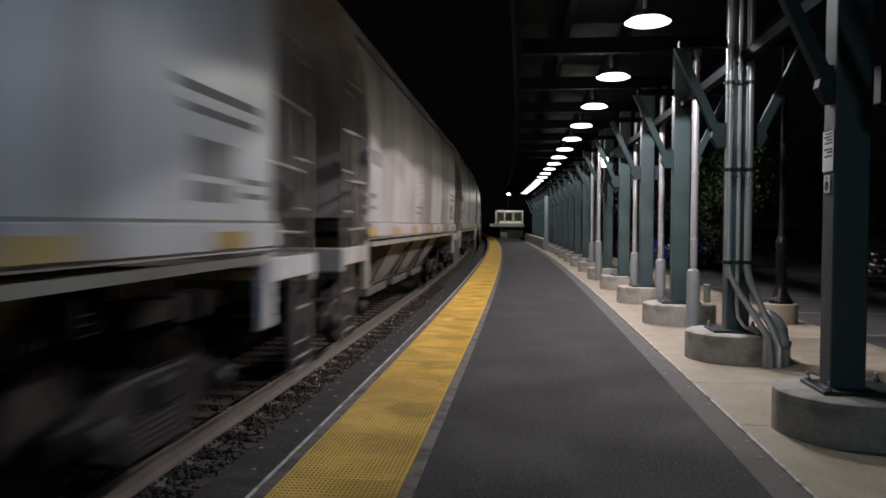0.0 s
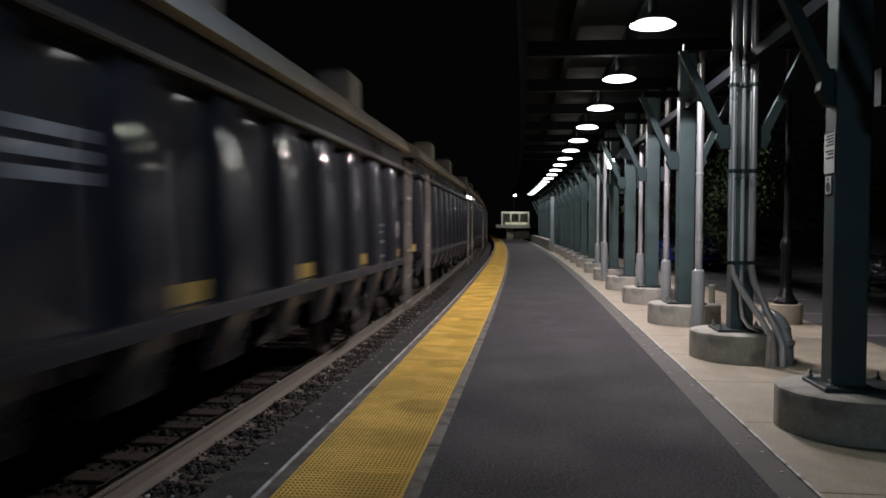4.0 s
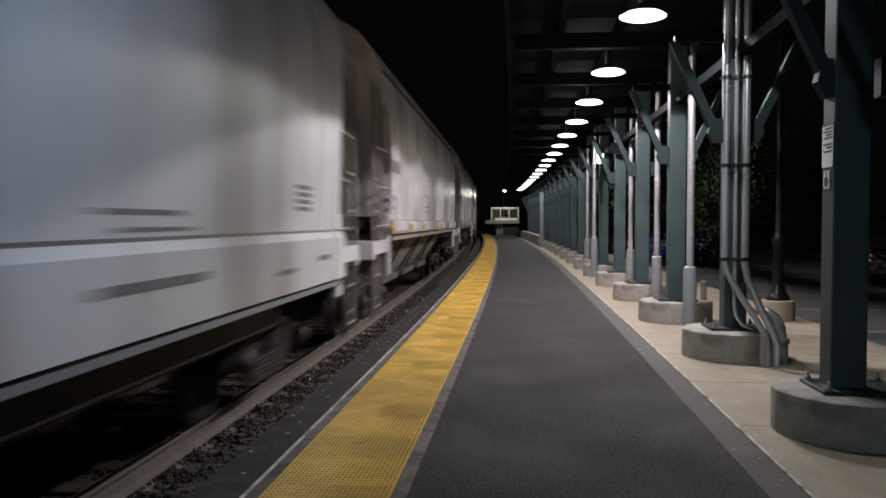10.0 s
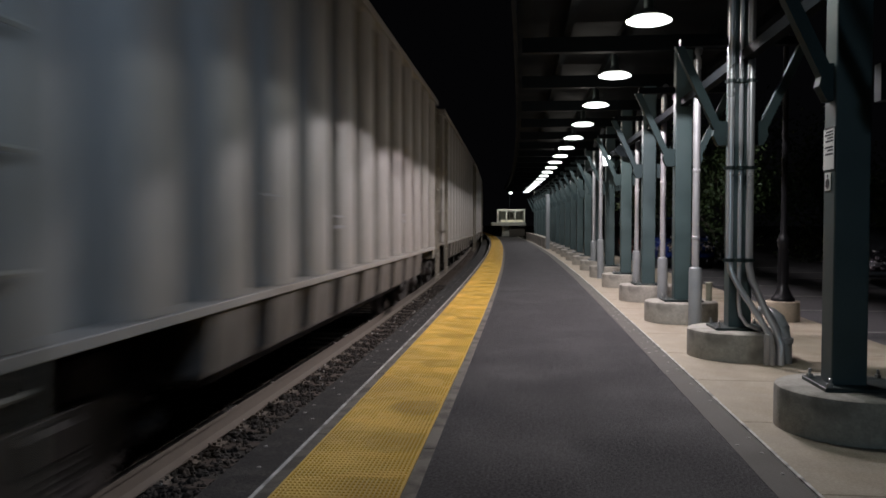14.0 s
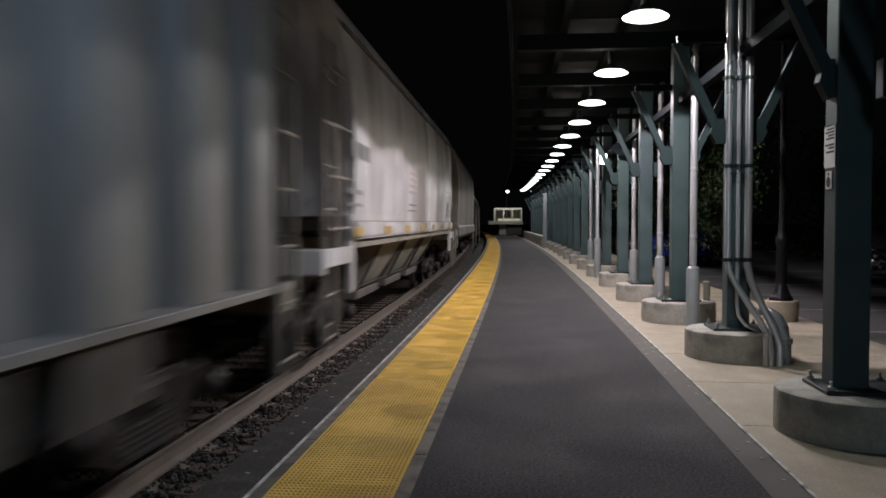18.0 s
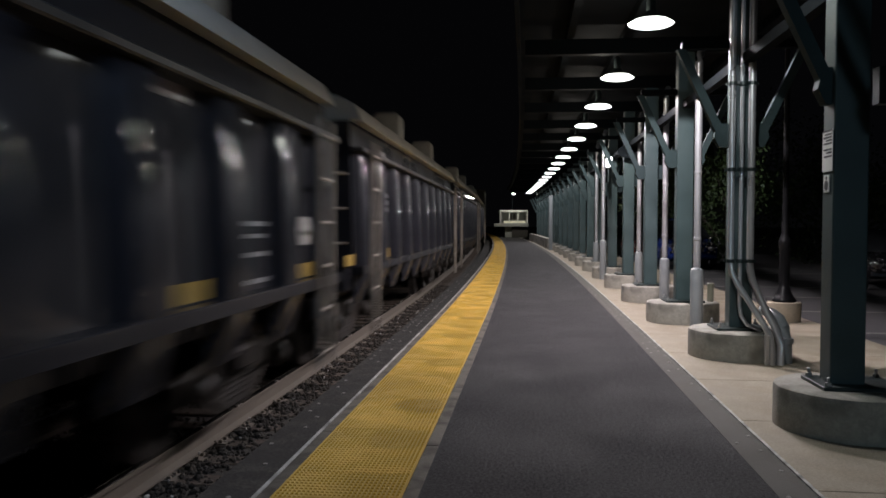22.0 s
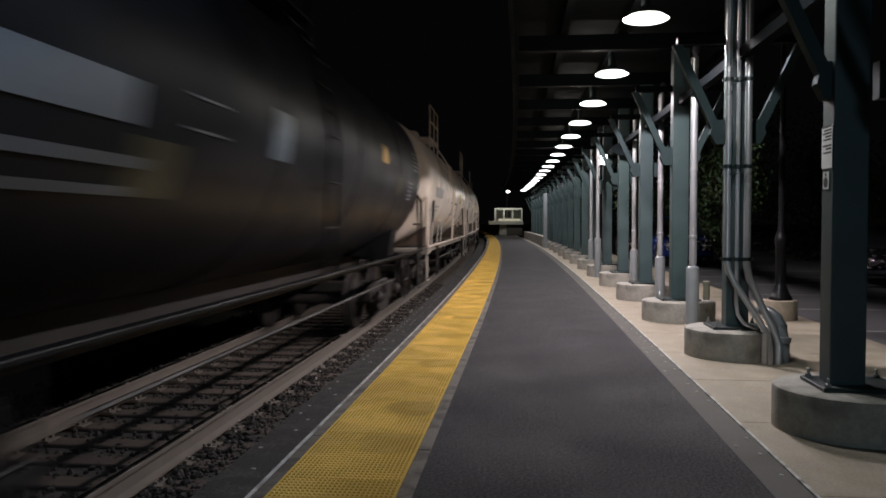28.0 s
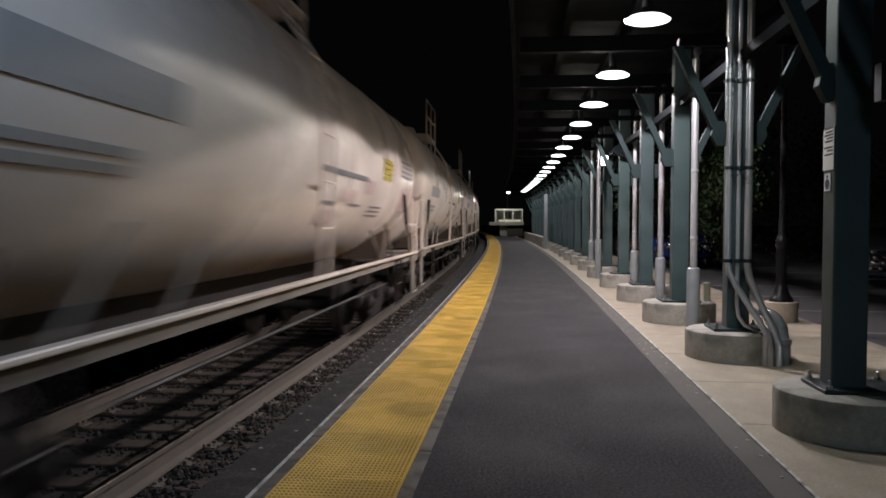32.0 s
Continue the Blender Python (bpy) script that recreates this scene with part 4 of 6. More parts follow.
def add_bogie(root, y):
    g = share("bogie", once(MESHES, "bolster", bolster_mesh), root, Matrix.Translation((0, y, 0)))
    g["label"] = "dark rusty bogie of the freight car"
    for sx in (1, -1):
        share("sideframe", once(MESHES, "frame", sideframe_mesh), g, Matrix.Translation((1.02 * sx, 0, 0)))
        for dy in (-0.22, 0.0, 0.22):
            share("spring", once(MESHES, "spring", spring_mesh), g, Matrix.Translation((1.02 * sx, dy, 0)))
        for dy in (-0.89, 0.89):
            m = Matrix.Translation((0.66 * sx + (0.135 if sx > 0 else -0.135), dy, 0.457)) @ Matrix.Diagonal((-sx, 1, 1, 1))
            share("wheel", once(MESHES, "wheel", wheel_mesh), g, m)
            share("bearing", once(MESHES, "bearing", bearing_mesh), g, Matrix.Translation((1.06 * sx, dy, 0.5)) @ Matrix.Diagonal((sx, 1, 1, 1)))
    for dy in (-0.89, 0.89):
        share("axle", once(MESHES, "axle", axle_mesh), g, Matrix.Translation((0, dy, 0)))


def add_couplers(root, L):
    def make():
        bm = bmesh.new()
        box(bm, -0.09, 0.09, -0.7, 0.20, 0.78, 0.98)
        prism(bm, [(-0.17, 0.16), (0.12, 0.16), (0.2, 0.36), (0.08, 0.42), (-0.02, 0.3), (-0.17, 0.36)], 0.74, 1.02, "z")
        bevel(bm, 0.015, 1)
        return finish(bm, "coupler", TRUCK)
    me = once(MESHES, "coupler", make)
    for e in (1, -1):
        share("coupler", me, root, Matrix.Translation((0, e * (L / 2 - 0.36), 0)) @ Matrix.Rotation(0 if e > 0 else math.pi, 4, "Z"))


def bar_mesh(key, ends, radius, material):
    def make():
        bm = bmesh.new(); tube(bm, ends, radius, 6)
        return finish(bm, "rung", material)
    return once(MESHES, key, make)


def ladder(root, name, x, y, z0, z1, material, w=0.42, step=0.38, label=""):
    """A ladder lying in the plane of the car's side: two stiles and the rungs between them."""
    bm = bmesh.new()
    box(bm, x - 0.02, x + 0.02, y - w / 2 - 0.02, y - w / 2 + 0.02, z0, z1)
    lad = part(name, bm, material, root, label)
    bm = bmesh.new()
    box(bm, x - 0.02, x + 0.02, y + w / 2 - 0.02, y + w / 2 + 0.02, z0, z1)
    part("stile", bm, material, lad)
    rung = bar_mesh(("rung", w, material.name), [(0, -w / 2, 0), (0, w / 2, 0)], 0.016, material)
    z = z0 + 0.12
    while z < z1:
        share("rung", rung, lad, Matrix.Translation((x, y, z)))
        z += step
    return lad


def end_cage(L, body_end, z_top, paint, root, rung_paint):
    """End platform, posts, grab rails and ladders at both ends of a hopper."""
    for e in (1, -1):
        bm = bmesh.new()
        y0, y1 = sorted((e * (L / 2 - 0.36), e * (L / 2 - 0.5)))
        box(bm, -1.56, 1.56, y0, y1, 1.20, 1.46)
        bevel(bm, 0.015, 1)
        part("end_sill", bm, paint, root, "pale painted end sill")
        y0, y1 = sorted((e * (body_end + 0.02), e * (L / 2 - 0.5)))
        for sx in (1, -1):
            bm = bmesh.new()
            box(bm, sx * 1.53 - 0.04, sx * 1.53 + 0.04, y0, y1, 1.27, 1.455); bevel(bm, 0.008, 1)
            part("end_side_beam", bm, paint, root, "scuffed white end beam")
            bm = bmesh.new()
            q0, q1 = sorted((e * (body_end - 0.10), e * (body_end + 0.10)))
            box(bm, sx * 1.535 - 0.035, sx * 1.535 + 0.035, q0, q1, 0.92, 1.82); bevel(bm, 0.008, 1)
            part("end_stanchion", bm, paint, root, "pale vertical end plate")
        bm = bmesh.new()
        box(bm, -1.48, 1.48, y0, y1, 1.36, 1.39)
        part("end_platform", bm, UNDER_PAINT, root)
        for sx in (1, -1):
            lad = ladder(root, "end_ladder", sx * 1.53, e * (L / 2 - 0.72), 0.42, z_top - 0.4, rung_paint, 0.46, 0.44, "steel end ladder with grab rails")
            for k in range(4):
                zz = 1.65 + k * 0.55
                bm = bmesh.new()
                tube(bm, [(sx * 1.53, e * (L / 2 - 0.72), zz), (sx * 1.53, e * (body_end - 0.05), zz + 0.02)], 0.017, 6)
                part("grab_rail", bm, rung_paint, lad)
            bm = bmesh.new()
            box(bm, sx * 1.50 - 0.02, sx * 1.50 + 0.02, e * (L / 2 - 1.2) - 0.02, e * (L / 2 - 1.2) + 0.02, 1.4, z_top - 0.6)
            part("corner_post", bm, rung_paint, root)
            bm = bmesh.new()
            box(bm, sx * 1.50 - 0.015, sx * 1.50 + 0.015, e * (L / 2 - 1.45) - 0.015, e * (L / 2 - 1.45) + 0.015, 1.4, z_top - 0.6)
            part("corner_post", bm, rung_paint, root)
            bm = bmesh.new()
            for zz in (0.42, 0.66):
                tube(bm, [(sx * 1.50, e * (L / 2 - 0.50), zz), (sx * 1.50, e * (L / 2 - 0.94), zz)], 0.014, 6)
            for dy in (0.50, 0.94):
                box(bm, sx * 1.5 - 0.015, sx * 1.5 + 0.015, e * (L / 2 - dy) - 0.015, e * (L / 2 - dy) + 0.015, 0.41, 1.1)
            part("stirrup_step", bm, rung_paint, root)
        bm = bmesh.new()
        prism(bm, [(e * (body_end - 0.1), 1.3), (e * (L / 2 - 0.62), 1.22), (e * (L / 2 - 0.62), 1.12), (e * (body_end - 0.1), 1.12)], -0.35, 0.35, "x")
        part("centre_sill", bm, TRUCK, root)
        bm = bmesh.new()
        lathe(bm, [(0.05, 0.0), (0.20, 0.01), (0.21, 0.03), (0.05, 0.045)], 18, (0.75, e * (L / 2 - 0.56) - 0.02, 2.0), "y")
        tube(bm, [(0.75, e * (L / 2 - 0.58), 1.2), (0.75, e * (L / 2 - 0.58), 2.0)], 0.02, 6)
        part("brake_wheel", bm, TRUCK, root)


def slab(bm, x, y0, y1, z0, z1, t=0.006):
    """A thin plate on the platform side of a car."""
    box(bm, x, x + t, y0, y1, z0, z1)


def marks(root, name, rows, x, material, label=""):
    for y0, y1, z0, z1 in rows:
        bm = bmesh.new()
        slab(bm, x, y0, y1, z0, z1)
        part(name, bm, material, root, label)


def coal_side(z):
    return 1.485 - 0.045 * (z - 1.2) / 1.715


def hopper_side(z):
    return 1.57 + 0.03 * min(1.0, (z - 1.8) / 0.6)


def skirt_side(z):
    return 1.55 + 0.04 * (z - 1.52) / 0.88


def painted(root, name, rows, side, material, label=""):
    """Thin painted plates that follow a car's side sheet."""
    for y0, y1, z0, z1 in rows:
        bm = bmesh.new()
        x0, x1 = side(z0), side(z1)
        prism(bm, [(x0 - 0.004, z0), (x0 + 0.003, z0), (x1 + 0.003, z1), (x1 - 0.004, z1)], y0, y1)
        part(name, bm, material, root, label)


def roof_gear(root, L, z, top, half):
    bm = bmesh.new()
    box(bm, -0.45, -0.12, -half, half, z + 0.06, z + 0.10)
    for k in range(12):
        y = -half + (k + 0.5) * 2 * half / 12
        box(bm, -0.42, -0.38, y - 0.03, y + 0.03, z - 0.08, z + 0.06)
        box(bm, -0.2, -0.16, y - 0.03, y + 0.03, z - 0.08, z + 0.06)
    part("roof_walkway", bm, GALV, root)
    n = 5
    for k in range(n):
        y = -half + (k + 0.5) * 2 * half / n
        bm = bmesh.new()
        box(bm, -0.05, 0.65, y - half / n * 0.8, y + half / n * 0.8, z - 0.06, z + 0.09); bevel(bm, 0.03, 1)
        part("roof_hatch", bm, top, root)


def chutes(root, half, x_top=1.45):
    """Three funnel-shaped bays with their outlet gates."""
    n = 3
    for k in range(n):
        y = (k - 1) * 2.75 + 0.1
        w = 1.2
        bm = bmesh.new()
        levels = [(0.66, 0.88, 0.84), (0.80, 1.0, 0.95), (1.50, x_top, w)]
        rings = [[bm.verts.new((sx * hx, y + sy * hy, z)) for sx, sy in ((-1, -1), (1, -1), (1, 1), (-1, 1))] for z, hx, hy in levels]
        for a, b in zip(rings, rings[1:]):
            for i in range(4):
                bm.faces.new((a[i], a[(i + 1) % 4], b[(i + 1) % 4], b[i]))
        bm.faces.new(rings[0][::-1]); bm.faces.new(rings[-1])
        ch = part("discharge_chute", bm, UNDER_PAINT, root, "grimy sloping discharge chute")
        bm = bmesh.new()
        box(bm, -0.97, 0.97, y - 0.95, y + 0.95, 0.52, 0.66); bevel(bm, 0.015, 1)
        part("outlet_gate", bm, GATE_GRIME, ch, "grimy outlet gate frame")
        bm = bmesh.new()
        for sy in (-1, 1):
            tube(bm, [(1.0, y + sy * 0.93, 0.72), (1.43, y + sy * w * 0.96, 1.46)], 0.018, 6)
        tube(bm, [(1.02, y - 1.0, 0.74), (1.02, y + 1.0, 0.74)], 0.022, 8)
        part("gate_rod", bm, TRUCK, ch)


def hopper_car(L, worn=False):
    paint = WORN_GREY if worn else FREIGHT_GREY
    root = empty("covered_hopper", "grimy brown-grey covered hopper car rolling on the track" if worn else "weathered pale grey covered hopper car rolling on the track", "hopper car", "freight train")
    e = L / 2 - 1.72
    bm = bmesh.new()
    levels_solid(bm, [(1.80, 1.57, e), (2.4, 1.60, e), (3.0, 1.60, e + 0.06), (3.5, 1.58, e + 0.22), (3.85, 1.54, e + 0.55), (4.1, 1.46, e + 0.95), (4.28, 1.34, e + 1.2), (4.42, 1.1, e + 1.22), (4.52, 0.7, e + 1.22), (4.55, 0.3, e + 1.22)])
    part("body", bm, paint, root, "dirty pale grey steel body", True)
    bm = bmesh.new()
    sill = [(1.44, 1.53), (1.60, 1.53), (1.60, 1.56), (1.625, 1.56), (1.625, 1.72), (1.575, 1.74), (1.575, 1.83), (1.44, 1.83)]
    for sx in (1, -1):
        prism(bm, [(sx * u, w) for u, w in sill], -e - 0.06, e + 0.06)
    part("side_sill", bm, paint, root, "pale side sill band")
    # dark strip that draws the shadow line of the seam above the sill
    bm = bmesh.new()
    for sx in (1, -1):
        box(bm, min(sx * 1.5, sx * 1.60), max(sx * 1.5, sx * 1.60), -e - 0.05, e + 0.05, 1.722, 1.75)
    part("sill_seam", bm, UNDER_PAINT, root, "dark strip for the shadowed seam above the sill")
    bm = bmesh.new()
    for sx in (1, -1):
        box(bm, min(sx * 1.50, sx * 1.58), max(sx * 1.50, sx * 1.58), -e + 0.2, e - 0.2, 1.43, 1.49)
    part("sill_flange", bm, UNDER_PAINT, root)
    bm = bmesh.new()
    for sx in (1, -1):
        tube(bm, [(sx * 1.545, -e - 0.5, 3.88), (sx * 1.545, e + 0.5, 3.88)], 0.03, 6)
    part("eave_rail", bm, TRUCK, root)
    roof_gear(root, L, 4.55, paint, e + 0.9)
    chutes(root, e * 0.93)
    end_cage(L, e, 4.0, paint, root, GATE_PAINT)
    for k in range(7):
        y = -6.65 + 2.07 * k
        bm = bmesh.new(); slab(bm, 1.625, y - 0.28, y + 0.28, 1.565, 1.675)
        part("yellow_reflector", bm, REFLECT_Y, root)
    painted(root, "road_number", [(-6.9 + 0.22 * k, -6.74 + 0.22 * k, 2.47, 2.66) for k in range(5)], hopper_side, MARK_DARK)
    painted(root, "route_text", [(-7.0, -6.2, 2.05, 2.11), (-7.0, -6.2, 1.91, 1.95)], hopper_side, MARK_DARK)
    painted(root, "painted_emblem", [(-2.05, -1.05, 2.56 - 0.11 * k, 2.61 - 0.11 * k) for k in range(4)], hopper_side, MARK_RED)
    painted(root, "emblem_bar", [(-2.05, -1.0, 2.02, 2.05), (-2.15, -1.0, 1.92, 1.945)], hopper_side, MARK_DARK)
    rear = e - 1.1
    painted(root, "number_panel", [(rear - 0.36, rear + 0.30, 2.02, 2.24), (rear - 0.36, rear + 0.26, 1.86, 1.98)], hopper_side, MARK_DARK)
    painted(root, "reporting_mark", [(rear - 0.6, rear + 0.75, 2.50, 2.56), (rear - 0.5, rear + 0.7, 2.38, 2.43)], hopper_side, MARK_DARK)
    painted(root, "data_panel", [(rear + 0.45, rear + 0.95, 2.0, 2.04), (rear + 0.45, rear + 0.95, 1.90, 1.94)], hopper_side, MARK_DARK)
    add_bogie(root, L / 2 - 2.55); add_bogie(root, -L / 2 + 2.55)
    add_couplers(root, L)
    return root


def skirt_car(L, dirty=False):
    paint = DIRTY_PAINT if dirty else FREIGHT_WHITE
    root = empty("skirted_hopper", "dirty grey covered hopper car with a deep side skirt" if dirty else "clean white covered hopper car with a deep side skirt", "hopper car", "freight train")
    e = L / 2 - 1.45
    zb, zt = (1.25, 1.58) if dirty else (1.135, 1.63)
    bm = bmesh.new()
    levels_solid(bm, [(1.52, 1.55, e), (2.4, 1.59, e), (3.2, 1.59, e + 0.1), (3.6, 1.56, e + 0.3), (3.95, 1.48, e + 0.6), (4.2, 1.33, e + 0.85), (4.38, 1.1, e + 0.9), (4.5, 0.7, e + 0.9), (4.53, 0.3, e + 0.9)])
    part("body", bm, paint, root, "rounded steel body", True)
    bm = bmesh.new()
    for sx in (1, -1):
        prism(bm, [(sx * u, w) for u, w in ((1.48, zb), (1.62, zb), (1.62, zt - 0.06), (1.585, zt), (1.48, zt))], -e - 0.06, e + 0.06)
    part("side_skirt", bm, paint, root, "deep side skirt")
    bm = bmesh.new()
    for sx in (1, -1):
        box(bm, min(sx * 1.50, sx * 1.60), max(sx * 1.50, sx * 1.60), -e, e, zb - 0.075, zb - 0.03)
    part("skirt_flange", bm, TRUCK if dirty else GREY_PAINT, root)
    if not dirty:
        bm = bmesh.new()
        box(bm, -1.3, 1.3, -e + 1.4, e - 1.4, 0.75, 1.1); bevel(bm, 0.03, 1)
        part("underframe", bm, TRUCK, root)
    roof_gear(root, L, 4.53, paint, e + 0.6)
    end_cage(L, e, 4.0, paint, root, GATE_PAINT)
    bm = bmesh.new()
    for sx in (1, -1):
        box(bm, min(sx * 1.5, sx * 1.582), max(sx * 1.5, sx * 1.582), -e - 0.05, e + 0.05, zt, zt + 0.022)
    part("skirt_seam", bm, UNDER_PAINT, root, "dark seam strip above the skirt")
    if dirty:
        chutes(root, e * 0.93, 1.40)
        painted(root, "data_panel", [(2.77, 3.23, 1.73 + 0.06 * k, 1.765 + 0.06 * k) for k in range(5)], skirt_side, MARK_FAINT)
        painted(root, "number_panel", [(4.05, 4.86, 1.88 + 0.085 * k, 1.93 + 0.085 * k) for k in range(3)], skirt_side, MARK_FAINT)
        painted(root, "blue_label", [(5.6, 6.1, 2.1, 2.28)], skirt_side, MARK_SKY, "pale blue label")
    else:
        painted(root, "side_lettering", [(1.3, 2.25, 1.77, 1.80), (1.5, 2.4, 1.68, 1.705), (-3.2, -1.2, 2.2, 2.3), (-3.2, -1.0, 1.98, 2.05)], skirt_side, MARK_DARK)
        marks(root, "skirt_lettering", [(1.2, 2.45, 1.38, 1.43), (-2.2, -1.4, 1.38, 1.42), (5.2, 5.6, 1.36, 1.41), (3.9, 4.4, 1.30, 1.34)], 1.622, MARK_DARK)
        painted(root, "data_panel", [(4.6, 5.1, 1.83 + 0.065 * k, 1.87 + 0.065 * k) for k in range(4)], skirt_side, MARK_DARK)
    add_bogie(root, L / 2 - 2.4); add_bogie(root, -L / 2 + 2.4)
    add_couplers(root, L)
    return root


def ribbed_car(L, dark=False):
    paint = RIBBED_DARK if dark else RIBBED_PAINT
    root = empty("ribbed_hopper", "tall dark brown hopper car with vertical ribs" if dark else "tall dirty beige hopper car with heavy vertical ribs", "hopper car", "freight train")
    e = L / 2 - 0.72
    bm = bmesh.new()
    levels_solid(bm, [(1.2, 1.39, e), (4.36, 1.39, e), (4.46, 1.40, e), (4.6, 0.6, e), (4.62, 0.2, e)])
    part("body", bm, paint, root, "dirty beige steel body")
    n = 13
    pitch = (2 * e) / n
    for sx in (1, -1):
        for k in range(n):
            y = -e + (k + 0.5) * pitch
            def rib():
                bm = bmesh.new()
                prof = [(1.38, -0.33), (1.53, -0.30), (1.585, -0.22), (1.60, -0.08), (1.60, 0.08), (1.585, 0.22), (1.53, 0.30), (1.38, 0.33)]
                lo = [bm.verts.new((u, w, 1.24)) for u, w in prof]; hi = [bm.verts.new((u, w, 4.32)) for u, w in prof]
                bm.faces.new(lo[::-1]); bm.faces.new(hi)
                for i in range(len(prof)):
                    bm.faces.new((lo[i], lo[(i + 1) % len(prof)], hi[(i + 1) % len(prof)], hi[i]))
                return finish(bm, "rib", paint, True)
            share("rib", once(MESHES, ("rib", dark), rib), root, Matrix.Translation((0, y, 0)) @ Matrix.Diagonal((sx, 1, 1, 1)))
            if abs(y) < e - 2.9:
                def low():
                    bm = bmesh.new()
                    prism(bm, [(1.40, 0.78), (1.55, 0.78), (1.58, 1.17), (1.40, 1.17)], -0.38, 0.38)
                    return finish(bm, "skirt_plate", GATE_GRIME)
                share("skirt_plate", once(MESHES, ("lowrib", dark), low), root, Matrix.Translation((0, y, 0)) @ Matrix.Diagonal((sx, 1, 1, 1)))
    for sx in (1, -1):
        for x0, x1, z0, z1 in ((1.44, 1.62, 4.32, 4.42), (1.40, 1.615, 1.175, 1.235)):
            bm = bmesh.new()
            box(bm, min(sx * x0, sx * x1), max(sx * x0, sx * x1), -e, e, z0, z1); bevel(bm, 0.006, 1)
            part("chord", bm, paint, root)
    bm = bmesh.new()
    box(bm, -1.3, 1.3, -e + 3.2, e - 3.2, 0.55, 1.2); bevel(bm, 0.1, 1)
    part("underframe", bm, TRUCK, root)
    roof_gear(root, L, 4.62, paint, e - 0.5)
    for s in (1, -1):
        for sx in (1, -1):
            ladder(root, "side_ladder", sx * 1.63, s * (e - 0.32), 0.5, 4.2, UNDER_PAINT, 0.46, 0.46)
        bm = bmesh.new()
        box(bm, -1.5, 1.5, min(s * (L / 2 - 0.4), s * e), max(s * (L / 2 - 0.4), s * e), 0.95, 1.2); bevel(bm, 0.02, 1)
        part("end_sill", bm, UNDER_PAINT, root)
    marks(root, "stencilled_text", [(e - 5.2, e - 4.8, 1.85, 1.88), (e - 5.2, e - 4.8, 1.75, 1.78), (-1.96, -1.55, 1.68, 1.71), (-1.96, -1.6, 1.79, 1.81), (-4.15, -3.8, 1.93, 1.95)], 1.603, MARK_DARK)
    add_bogie(root, L / 2 - 2.3); add_bogie(root, -L / 2 + 2.3)
    add_couplers(root, L)
    return root


